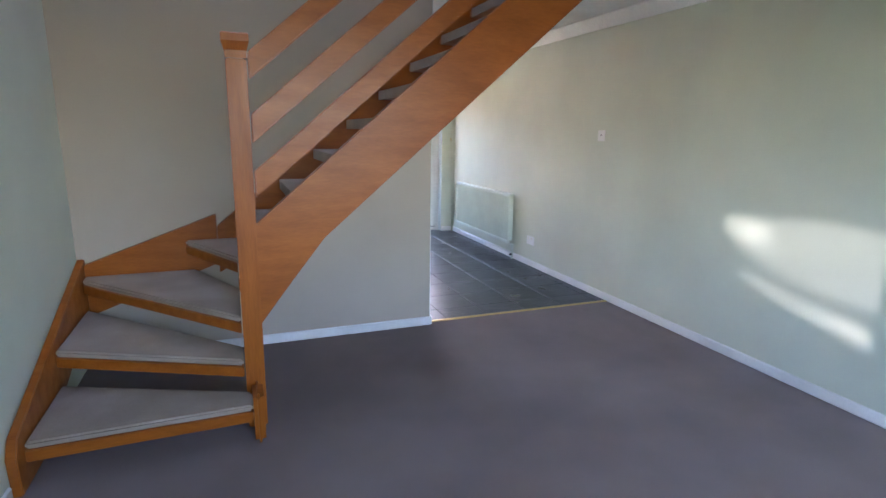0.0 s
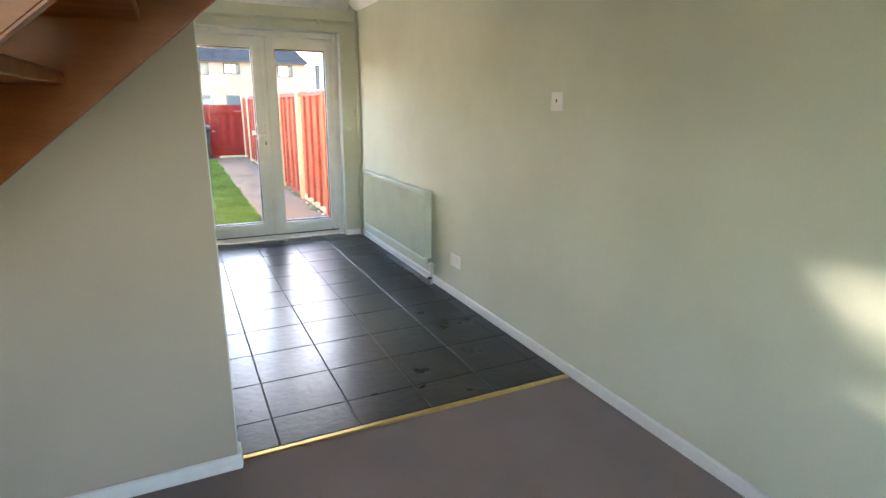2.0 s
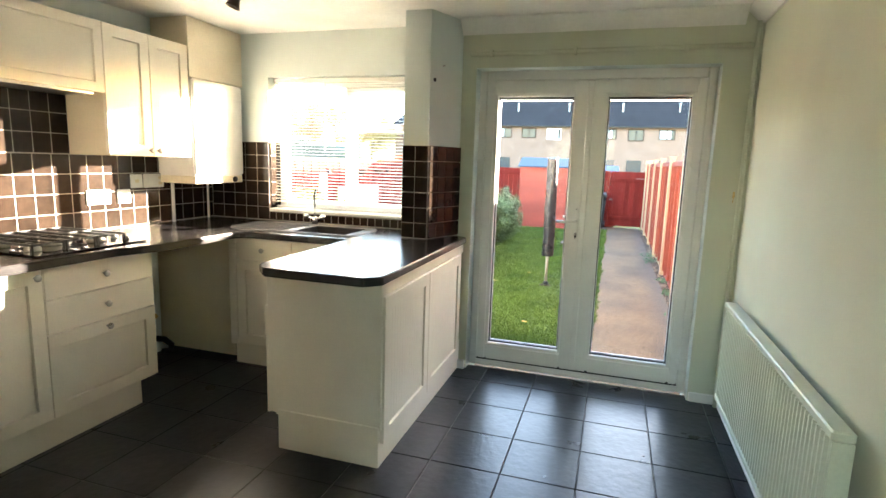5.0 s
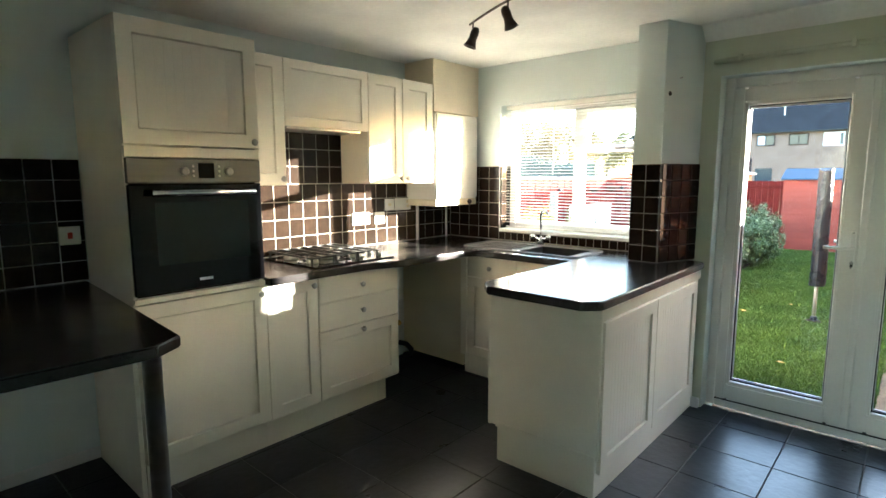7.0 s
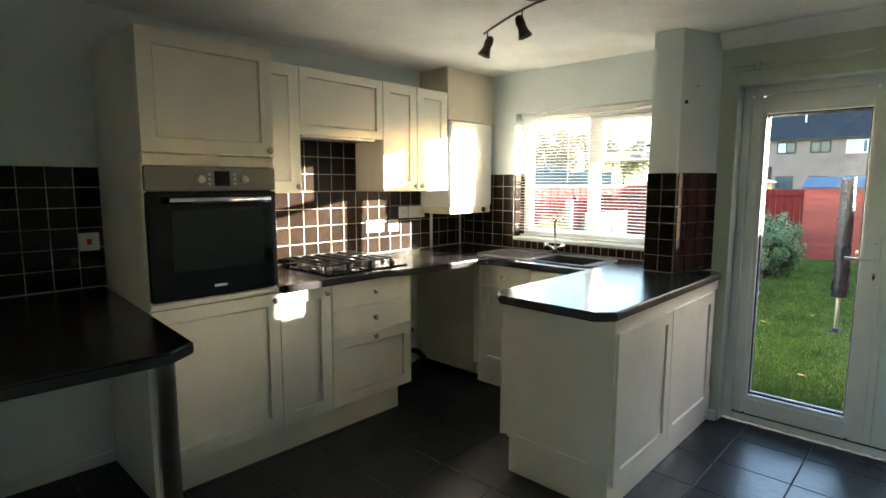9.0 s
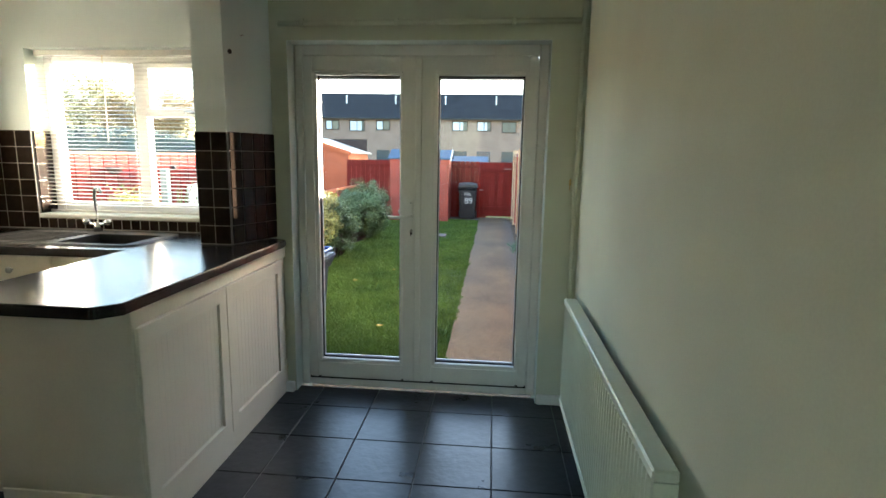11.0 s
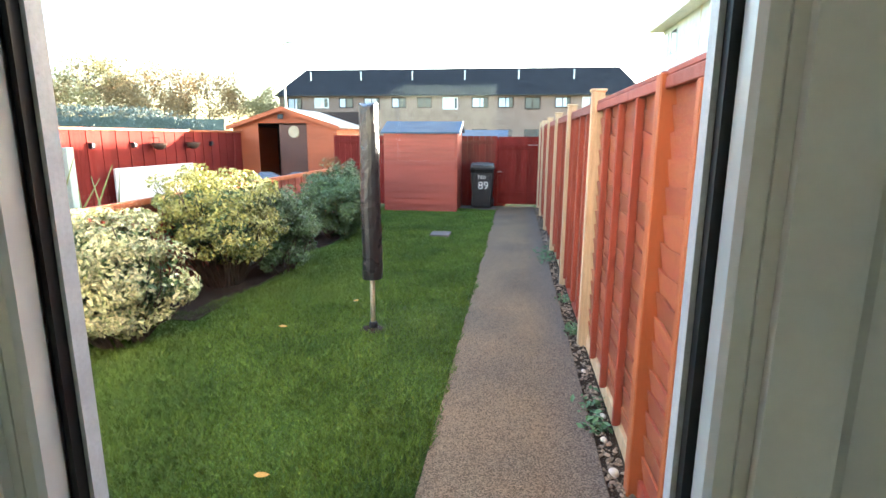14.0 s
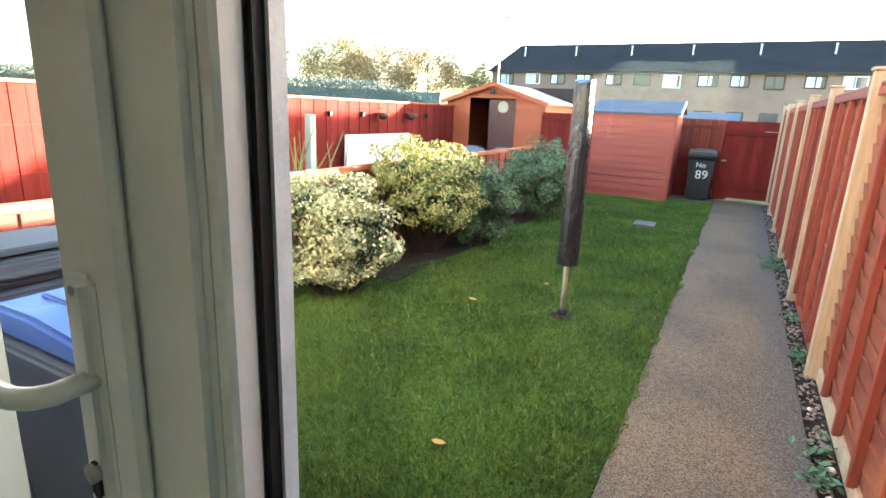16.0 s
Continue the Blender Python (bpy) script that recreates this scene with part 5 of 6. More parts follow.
for j in range(len(bays) - 1):
    a, b = bays[j], bays[j + 1]
    scale = (b - a - 0.07) / 1.62
    for r in range(16):
        ob = piece("fence_board", board_meshes[rb.randrange(6)], (0.115, (a + b) / 2, -0.11 + r * 0.0970), fence)
        ob.scale = (1, scale, 1)
    part("gravel_board", box(0.09, 0.115, a + 0.02, b - 0.02, GZ - 0.02, -0.09, 0.003), POSTM if j % 2 else FENCEB, fence)
    part("capping", box(0.07, 0.135, a + 0.03, b - 0.03, FT, FT + 0.022, 0.004), FENCEB, fence)
    part("top_rail", box(0.066, 0.090, a + 0.03, b - 0.03, FT - 0.045, FT - 0.001, 0.004), FENCEB, fence)
    m = 1 if b - a < 1 else 3
    for k in range(m):
        y = a + (b - a) * (k + 1) / (m + 1)
        part("batten", box(0.062, 0.1, y - (0.021 if j == 0 else 0.015), y + (0.021 if j == 0 else 0.015), -0.10, FT - 0.046, 0.004), FENCEO if j == 0 else FENCEB, fence)
    for y in (a + 0.05, b - 0.05)[:2 if j > 1 else 0]:
        part("batten", box(0.066, 0.1, y - 0.016, y + 0.016, -0.10, FT - 0.046, 0.004), FENCEO if j == 0 else FENCEB, fence)
for j, y in enumerate(bays):
    if j < 2:
        part("post", box(0.050, 0.12, y - 0.034, y + 0.034, GZ - 0.02, FT + 0.01, 0.005), FENCEO, fence)
    else:
        pb = box(0.035, 0.115, y - 0.034, y + 0.034, GZ - 0.02, FT + 0.075, 0.004)
        box(0.025, 0.125, y - 0.044, y + 0.044, FT + 0.075, FT + 0.095, 0.006, pb)
        part("post", pb, POSTM, fence, "pale weathered post")

# far fence, gate and sheds
far = thing("end_fence", (-3, 11.1, GZ), "dark red boarded fence across the garden end", "fence")
for k in range(-8, 20):
    x = -3.3 + k * 0.125
    part("fence_board", box(x, x + 0.118, 11.08, 11.105 + 0.01 * (k % 2), GZ, 1.285, 0.003), FENCED, far)
part("rail", box(-4.3, -0.83, 11.06, 11.0795, 1.12, 1.19, 0.004), FENCED, far)
gate = thing("garden_gate", (-0.4, 11.05, GZ), "closed dark red boarded garden gate", "gate")
for k in range(7):
    x = -0.78 + k * 0.117
    part("board", box(x, x + 0.1165, 11.06, 11.085, GZ + 0.05, 1.275, 0.003), FENCED, gate)
for z in (0.05, 1.02):
    part("ledge", box(-0.77, 0.03, 11.035, 11.0595, z, z + 0.09, 0.004), FENCED, gate)
part("gate_post", box(-0.875, -0.795, 11.0, 11.09, GZ - 0.02, 1.27, 0.005), FENCED, gate)
part("latch", box(-0.80, -0.70, 11.025, 11.0345, 0.55, 0.575, 0.002), NICKEL, gate, "metal gate latch")
part("bolt", box(-0.18, 0.02, 11.025, 11.0345, 1.10, 1.115, 0.002), NICKEL, gate, "metal bolt")

shed = thing("garden_shed", (-2.2, 10.7, GZ), "red overlap-board garden shed with blue felt roof", "shed")
SX0, SX1, SYF, SYB, SH = -2.93, -1.535, 9.95, 11.0, 1.36
for k in range(12):
    z = GZ + 0.01 + k * 0.125
    part("board", prism([(SYF - 0.022, z), (SYF - 0.001, z + 0.134), (SYF + 0.012, z + 0.134), (SYF + 0.004, z)], SX0, SX1, "x"), SHEDR, shed)
part("side_wall", box(SX1 - 0.02, SX1, SYF + 0.013, SYB, GZ, SH), SHEDR, shed)
part("side_wall", box(SX0, SX0 + 0.02, SYF + 0.013, SYB, GZ, SH), SHEDR, shed)
part("corner_trim", box(SX1 - 0.03, SX1 + 0.022, SYF - 0.036, SYF - 0.0225, GZ, SH, 0.003), SHEDR, shed)
part("roof", prism([(SYF - 0.06, SH - 0.01), (10.45, SH + 0.20), (SYB + 0.05, SH), (SYB + 0.05, SH - 0.02), (10.45, SH + 0.17), (SYF - 0.06, SH - 0.04)], SX0 - 0.05, SX1 + 0.06, "x"), FELTB, shed, "blue-grey felt roof")
# sunlight on the bargeboard is put into its white colour
part("bargeboard", prism([(SYF - 0.07, SH - 0.07), (SYF - 0.07, SH + 0.0), (10.45, SH + 0.21), (10.45, SH + 0.13)], SX1 + 0.0605, SX1 + 0.08, "x"), PAINTW, shed, "bargeboard coloured white for the sun on it")
part("roof_far", prism([(11.3, 1.25), (12.0, 1.42), (12.0, 1.40), (11.3, 1.22)], -1.6, -0.6, "x"), FELTB, thing("far_shed", (-1.1, 11.6, GZ), "blue felt roof of a shed beyond the fence", "shed"))
part("wall", box(-1.58, -0.62, 11.35, 12.0, GZ - 0.03, 1.24), SHEDR, bpy.data.objects["far_shed"])


def wheelie(x, y, w, d, h, body_m, lid_m, label, turn=0.0, group="wheelie bins"):
    t = thing("wheelie_bin", (0, 0, 0), label, "bin", group)
    out = bmesh.new()
    lo = [(-w * 0.40, -d * 0.38), (w * 0.40, -d * 0.38), (w * 0.40, d * 0.36), (-w * 0.40, d * 0.36)]
    hi = [(-w * 0.49, -d * 0.48), (w * 0.49, -d * 0.48), (w * 0.49, d * 0.46), (-w * 0.49, d * 0.46)]
    a = [out.verts.new((p[0], p[1], 0.02)) for p in lo]
    b = [out.verts.new((p[0], p[1], h * 0.9)) for p in hi]
    out.faces.new(a[::-1])
    out.faces.new(b)
    for i in range(4):
        out.faces.new((a[i], a[(i + 1) % 4], b[(i + 1) % 4], b[i]))
    bmesh.ops.bevel(out, geom=list(out.edges), offset=0.02, segments=2, affect="EDGES")
    box(-w * 0.54, w * 0.54, -d * 0.56, d * 0.51, h * 0.875, h * 0.915, 0.010, out, 2)
    prism([(-d * 0.48, h * 0.80), (-d * 0.545, h * 0.874), (-d * 0.40, h * 0.874), (-d * 0.40, h * 0.80)], -w * 0.50, w * 0.50, "x", out)
    part("body", out, body_m, t)
    lid = prism([(-d * 0.47, h * 0.917), (-d * 0.46, h * 0.95), (-d * 0.36, h * 0.985), (d * 0.0, h * 1.005), (d * 0.34, h), (d * 0.48, h * 0.975), (d * 0.50, h * 0.917)], -w * 0.49, w * 0.49, "x", bevel=0.012)
    lp = part("lid", lid, lid_m, t)
    part("lid_ridge", prism([(-d * 0.30, h * 0.996), (-d * 0.24, h * 1.012), (d * 0.25, h * 1.016), (d * 0.30, h * 0.998)], -w * 0.30, w * 0.30, "x", bevel=0.006), lid_m, lp)
    part("lid_handle", tube([(-w * 0.34, -d * 0.42, h * 0.965), (-w * 0.34, -d * 0.53, h * 0.965), (-w * 0.28, -d * 0.56, h * 0.965), (w * 0.28, -d * 0.56, h * 0.965), (w * 0.34, -d * 0.53, h * 0.965), (w * 0.34, -d * 0.42, h * 0.965)], 0.012, 8), lid_m, lp, "moulded lid handle", True)
    part("axle_handle", tube([(-w * 0.4, d * 0.56, h * 0.93), (w * 0.4, d * 0.56, h * 0.93)], 0.013, 8), body_m, t)
    for s in (-1, 1):
        wh = part("wheel", lathe([(0.07, -0.02), (0.09, -0.015), (0.09, 0.015), (0.07, 0.02)], to(s * w * 0.46, d * 0.42, 0.091, (1, 0, 0)), 16), BINB, t, "black wheel")
    t.matrix_basis = pose(x, y, GZ + 0.005, 0, 0, turn)
    return t


wheelie(-1.89, 0.60, 0.48, 0.50, 0.90, BING, BINL, "slate grey wheelie bin with a blue lid", 90)
wheelie(-2.50, 0.62, 0.48, 0.50, 0.94, BING, BINB, "slate grey wheelie bin with a dark lid", 90)
nbin = wheelie(-1.08, 10.72, 0.46, 0.46, 0.90, BINB, mat("grey_lid", (0.10, 0.10, 0.09), 0.5), "black wheelie bin with painted house number", 0)


def lettering(text, size, m, parent, name="house_number"):
    cu = bpy.data.curves.new(name, "FONT")
    cu.body, cu.size, cu.extrude, cu.align_x = text, size, 0.001, "CENTER"
    tmp = new(name, cu)
    me = bpy.data.meshes.new_from_object(tmp.evaluated_get(bpy.context.evaluated_depsgraph_get()))
    bpy.data.objects.remove(tmp)
    me.materials.append(PAINTW)
    ob = new(name, me)
    ob.parent = parent
    ob.matrix_basis = m
    return tagged(ob, "white hand-painted letters")


lettering("89", 0.215, pose(0.03, -0.232, 0.40, 84), nbin)
lettering("No", 0.125, pose(0.0, -0.238, 0.60, 84), nbin)

# rotary dryer under its cover
dryer = thing("rotary_dryer", (-1.454, 3.45, GZ), "folded rotary clothes dryer in a black plastic cover", "clothes dryer")
part("pole", lathe([(0.019, 0.0), (0.019, 0.5)], Matrix.Translation((-1.454, 3.45, GZ)), 14), GALV, dryer, "pale metal pole", True)
part("ground_socket", lathe([(0.035, -0.01), (0.033, 0.05), (0.026, 0.06)], Matrix.Translation((-1.454, 3.45, GZ)), 14), BINB, dryer, "black ground socket", True)
rc = np.random.default_rng(2)
cv = bmesh.new()
rings = []
for i in range(26):
    z = 0.235 + 1.20 * i / 25
    ring = []
    for k in range(16):
        a = 2 * math.pi * k / 16
        r = 0.072 * (1 + 0.05 * math.sin(3 * a + 0.2 * i) + rc.uniform(-0.03, 0.03)) * (1 - 0.12 * (i / 25))
        ring.append(cv.verts.new((-1.454 + r * math.cos(a) * 1.05 + 0.003 * math.sin(i * 0.4), 3.45 + r * math.sin(a), z + (0.05 * abs(math.cos(a)) if i == 25 else 0))))
    rings.append(ring)
for a, b in zip(rings, rings[1:]):
    for k in range(16):
        cv.faces.new((a[k], a[(k + 1) % 16], b[(k + 1) % 16], b[k]))
cv.faces.new(rings[0][::-1])
cv.faces.new(rings[-1])
part("cover", cv, COVER, dryer, "wrinkled black plastic cover")
part("soil_ring", lathe([(0.10, 0.0), (0.05, 0.018)], Matrix.Translation((-1.454, 3.45, GZ)), 14), SOIL, dryer)

# ---------------------------------------------------------------- neighbour's garden
low = thing("low_fence", (-3.6, 5, GZ), "low red-stained boarded fence behind the shrubs", "fence")
k = 0
y = 0.4
while y < 9.8:
    part("fence_board", box(-3.62 - 0.012 * (k % 2), -3.60 - 0.012 * (k % 2), y, y + 0.128, GZ - 0.03, 0.72, 0.003), FENCEB, low)
    y += 0.118
    k += 1
part("rail", box(-3.60, -3.575, 0.4, 9.8, 0.67, 0.725, 0.004), FENCEO, low)
lf = thing("side_fence", (-6.6, 6, GZ), "tall dark red boarded fence with capping", "fence")
y, k = -1.0, 0
while y < 11.8:
    part("fence_board", box(-6.66, -6.63 + 0.008 * (k % 2), y, y + 0.146, GZ - 0.03, 1.33, 0.003), FENCED, lf)
    y += 0.15
    k += 1
part("capping", box(-6.68, -6.60, -1.0, 11.8, 1.331, 1.37, 0.005), FENCEO, lf)
tagged(part("lawn_neighbour", box(-6.6, -3.63, 0.4, 11.8, GZ - 0.02, GZ - 0.002), PAVE), "grey paved neighbouring garden", "paving", kind="structure")
pl = thing("white_board", (-6.5, 8.3, GZ), "white board leaning along the neighbour's fence", "board")
part("board", box(-6.50, -6.46, 7.25, 9.3, GZ - 0.002, 0.76, 0.006), PAINTW, pl)
po = thing("green_post", (-6.3, 6.2, GZ), "pale green painted timber post", "post")
part("post", box(-6.28, -6.16, 6.05, 6.17, GZ - 0.002, 1.10, 0.008), mat("pale_green_paint", (0.42, 0.52, 0.42), 0.6), po)
sp = thing("spiky_plant", (-5.2, 4.9, GZ), "tall spiky-leaved plant in the neighbour's garden", "plant")
out = bmesh.new()
rs = random.Random(5)
for k in range(16):
    x, y = -5.2 + rs.uniform(-0.3, 0.3), 4.9 + rs.uniform(-0.5, 0.5)
    dx, dy, h = rs.uniform(-0.25, 0.25), rs.uniform(-0.25, 0.25), rs.uniform(0.8, 1.2)
    tube([(x, y, GZ), (x + dx * 0.3, y + dy * 0.3, GZ + h * 0.6), (x + dx, y + dy, GZ + h)], 0.02, 5, out, 0.004)
part("leaves", out, SPIKE, sp)
tr = thing("plant_trough", (-4.9, 3.3, GZ), "terracotta trough of green plants on a stand", "planter")
part("trough", prism([(-5.02, 0.50), (-4.78, 0.50), (-4.74, 0.68), (-5.06, 0.68)], 2.9, 3.75, "y", bevel=0.01), mat("orange_terracotta", (0.45, 0.16, 0.06), 0.8, 0.15, 6, 60, 0.2), tr)
for yy in (2.95, 3.65):
    part("leg", box(-5.0, -4.8, yy, yy + 0.06, GZ - 0.002, 0.50, 0.004), FENCED, tr)
nn = 900
cc = np.stack([rng.normal(-4.9, 0.07, nn), rng.uniform(2.95, 3.7, nn), 0.68 + np.abs(rng.normal(0, 0.11, nn))], 1)
leaves("plants", cc, np.tile([0, 0, 1.0], (nn, 1)), 0.025, LEAF2, "green trailing plants", tr)
for y in (5.2, 8.4, 9.4):
    hb = thing("hanging_basket", (-6.58, y, 1.0), "dried-out hanging basket on the fence", "basket", "hanging baskets")
    part("bowl", lathe([(0.04, -0.12), (0.10, -0.08), (0.13, 0.0), (0.11, 0.0)], Matrix.Translation((-6.49, y, 1.14)), 14), TERRA, hb, "", True)
    part("bracket", tube([(-6.625, y, 1.22), (-6.49, y, 1.22), (-6.49, y, 1.14)], 0.006, 6), BINB, hb)
for y in (7.0, 7.9, 10.2):
    fl = thing("fence_lamp", (-6.62, y, 1.1), "small black solar lamp on the fence", "lamp", "fence lamps")
    part("case", box(-6.63, -6.56, y - 0.035, y + 0.035, 1.06, 1.15, 0.01), BINB, fl)

hut = thing("summerhouse", (-5.6, 12.2, GZ), "orange gabled timber summerhouse with open doorway", "summerhouse")
HX0, HX1, HY, HB2, HE, HR = -6.80, -4.37, 11.5, 13.8, 1.49, 1.87
HM = (HX0 + HX1) / 2
D0, D1, DT = -6.20, -5.06, 1.545
for k in range(11):
    z = GZ + k * 0.150
    for a, b in ((HX0, D0), (D1, HX1)):
        part("board", prism([(HY - 0.010, z), (HY - 0.001, z + 0.152), (HY + 0.012, z + 0.152), (HY + 0.004, z)], a, b, "x"), HUTO, hut)
part("gable", prism([(HX0, HE), (D0, HE), (D0, DT), (D1, DT), (D1, HE), (HX1, HE), (HM, HR)], HY - 0.005, HY + 0.02, "y"), HUTO, hut)
part("side_wall", box(HX0, HX0 + 0.02, HY + 0.021, HB2, GZ, HE), HUTO, hut)
part("side_wall", box(HX1 - 0.02, HX1, HY + 0.021, HB2, GZ, HE), HUTO, hut)
part("back_wall", box(HX0 + 0.02, HX1 - 0.02, HB2 - 0.02, HB2, GZ, HE + 0.4), DARKIN, hut, "dark inside wall")
part("floor_board", box(HX0 + 0.02, HX1 - 0.02, HY + 0.03, HB2 - 0.021, GZ, GZ + 0.05), DARKIN, hut)
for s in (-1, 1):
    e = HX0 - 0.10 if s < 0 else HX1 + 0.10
    # right slope gets a paler felt: the sun on it is put into its colour
    part("roof", prism([(HM, HR + 0.02), (e, HE - 0.02), (e, HE - 0.055), (HM, HR - 0.015)], HY - 0.12, HB2 + 0.1, "y"), mat("sunlit_side_roof_felt", (0.5, 0.45, 0.38), 0.8) if s > 0 else SLATER, hut, "felt roof slope")
    part("bargeboard", prism([(HM, HR + 0.03), (e, HE - 0.01), (e, HE - 0.10), (HM, HR - 0.06)], HY - 0.14, HY - 0.121, "y"), HUTO, hut)
part("door_leaf", box(-5.72, D1, HY + 0.03, HY + 0.06, GZ + 0.05, DT - 0.03, 0.004), mat("dark_brown_door", (0.12, 0.045, 0.025), 0.6, 0.2, 4, 30, 0.2), hut, "dark brown inner door")
ck = part("clock", lathe([(0.13, 0), (0.13, 0.02), (0.11, 0.028)], to(-5.37, HY + 0.029, 1.355, (0, -1, 0)), 24), mat("aged_clock_face", (0.5, 0.40, 0.25), 0.5), hut, "round aged clock")
part("flood_light", box(HM - 0.06, HM + 0.06, HY - 0.20, HY - 0.141, 1.63, 1.73, 0.006), BINB, hut, "black security light")
for x, y, s in ((-5.55, 10.4, 0.42), (-4.9, 10.5, 0.40)):
    bq = thing("covered_barbecue", (x, y, GZ), "barbecue under a shiny grey cover", "barbecue", "covered barbecues")
    cvb = bmesh.new()
    bmesh.ops.create_icosphere(cvb, subdivisions=3, radius=1.0)
    for v in cvb.verts:
        v.co = Vector((x + v.co.x * s, y + v.co.y * 0.3, GZ + 0.02 + max(0.0, 0.36 + v.co.z * 0.32 + 0.025 * noise.noise(v.co * 4))))
    part("cover", cvb, mat("grey_vinyl_cover", (0.16, 0.17, 0.19), 0.25, 0.2, 8, 40, 0.6, dist=0.02), bq, "", True)
    part("base", box(x - s * 0.7, x + s * 0.7, y - 0.2, y + 0.2, GZ - 0.002, GZ + 0.35, 0.01), BINB, bq)

# white-rendered house over the fence, and a low one added to shade the side fence
def garden_house(x0, x1, y0, y1, eave, ridge, out, label):
    h = thing("neighbour_house", ((x0 + x1) / 2, (y0 + y1) / 2, GZ), label, "house", "houses over the fence")
    part("wall", box(x0, x1, y0, y1, GZ - 0.05, eave), RENDERW, h, "white rendered wall")
    part("soffit", box(x0 - out + 0.03, x1 + 0.34, y0 - 0.3, y1 + 0.32, eave, eave + 0.03), CREAMD, h, "pale boarded soffit")
    part("fascia", box(x0 - out, x0 - out + 0.029, y0 - 0.3, y1 + 0.34, eave - 0.02, eave + 0.16, 0.004), CREAMD, h, "pale fascia board")
    xm = (x0 + x1) / 2
    part("roof", prism([(x0 - out + 0.03, eave + 0.031), (x1 + 0.36, eave + 0.031), (xm, ridge)], y0 - 0.28, y1 + 0.30, "y"), SLATER, h, "dark tiled roof")
    part("drainpipe", tube([(x0 - 0.05, y0 + 1.2, GZ), (x0 - 0.05, y0 + 1.2, eave - 0.02)], 0.035, 8), CREAMD, h, "pale drainpipe", True)
    for y in (y1 - 1.3, y1 - 3.3):
        w = part("window", box(x0 - 0.02, x0 - 0.001, y, y + 1.2, eave - 1.7, eave - 0.35), DARKW, h)
        fr = box(x0 - 0.05, x0 - 0.021, y - 0.06, y + 0.0, eave - 1.76, eave - 0.29)
        box(x0 - 0.05, x0 - 0.021, y + 1.2, y + 1.26, eave - 1.76, eave - 0.29, 0, fr)
        box(x0 - 0.05, x0 - 0.021, y, y + 1.2, eave - 0.35, eave - 0.29, 0, fr)
        part("window_frame", fr, UPVC, w)


garden_house(9.3, 10.6, 31.0, 40.0, 8.3, 8.9, 0.95, "white rendered neighbouring house with pale eaves")
# added low house: its height sets the shadow line on the side fence
garden_house(6.2, 9.6, 21.5, 28.5, 3.85, 4.55, 0.37, "low house added out of sight to shade the tall side fence")

# street lamp beyond the gardens
sl2 = thing("street_lamp", (-13.5, 30, GZ), "tall grey street lamp", "street lamp")
part("column", lathe([(0.09, 0.0), (0.07, 2.0), (0.05, 6.2)], Matrix.Translation((-13.5, 30, GZ)), 12), GALV, sl2, "", True)
part("lantern", tube([(-13.5, 30, 6.0), (-13.5, 30, 6.25), (-13.2, 30, 6.4), (-12.8, 30, 6.4)], 0.06, 8), GALV, sl2, "", True)

# ---------------------------------------------------------------- terrace of houses
terrace = thing("terraced_houses", (-6, 60, GZ), "long buff-brick terrace with dark tiled roof", "house")
TX0, TX1, TY, EV, RG = -25.4, 11.6, 56.0, 5.40, 8.50
part("wall", box(TX0, TX1, TY, TY + 8, GZ - 0.05, EV), BRICK, terrace)
part("roof", prism([(TX0 - 0.3, TY - 0.35, ), (TX1 + 0.3, TY - 0.35), (TX1 + 0.3, TY + 8.35), (TX0 - 0.3, TY + 8.35)], EV, EV + 0.12), SLATER, terrace)
rf = bmesh.new()
ev = [rf.verts.new(p) for p in ((TX0 - 0.3, TY - 0.35, EV + 0.12), (TX1 + 0.3, TY - 0.35, EV + 0.12), (TX1 + 0.3, TY + 8.35, EV + 0.12), (TX0 - 0.3, TY + 8.35, EV + 0.12))]
r0, r1 = rf.verts.new((TX0 + 1.6, TY + 4, RG)), rf.verts.new((TX1 - 1.6, TY + 4, RG))
rf.faces.new((ev[0], ev[1], r1, r0))
rf.faces.new((ev[2], ev[3], r0, r1))
rf.faces.new((ev[1], ev[2], r1))
rf.faces.new((ev[3], ev[0], r0))
rf.faces.new(ev[::-1])
part("roof_slope", rf, SLATER, terrace)
part("gutter", box(TX0 - 0.3, TX1 + 0.3, TY - 0.45, TY - 0.36, EV - 0.02, EV + 0.1), BINB, terrace)
x, k = TX0 + 1.0, 0
rt = random.Random(3)
while x < TX1 - 1.5:
    wz = 4.25 if k % 3 else 4.1
    ww = 1.45 if k % 4 != 3 else 1.6
    w = part("window", box(x, x + ww, TY - 0.03, TY - 0.001, wz, EV - 0.2), DARKW, terrace)
    fr = bmesh.new()
    for a, b in ((x - 0.05, x + 0.05), (x + ww - 0.05, x + ww + 0.05), (x + ww * 0.5 - 0.04, x + ww * 0.5 + 0.04)):
        box(a, b, TY - 0.06, TY - 0.031, wz - 0.05, EV - 0.15, 0, fr)
    for a in (wz - 0.05, EV - 0.25):
        box(x + 0.05, x + ww - 0.05, TY - 0.058, TY - 0.0315, a, a + 0.1, 0, fr)
    part("window_frame", fr, UPVC if k % 5 == 1 else DARKIN, w)
    if rt.random() < 0.85:
        part("curtain", box(x + 0.06, x + ww * rt.uniform(0.4, 0.9), TY - 0.0312, TY - 0.0302, wz + 0.05, EV - 0.25), NETW, w)
    part("window", box(x, x + ww, TY - 0.03, TY - 0.001, 0.9, 2.1), DARKW, terrace)
    x += 2.66 if k % 3 else 2.95
    k += 1
x = TX0 + 2.9
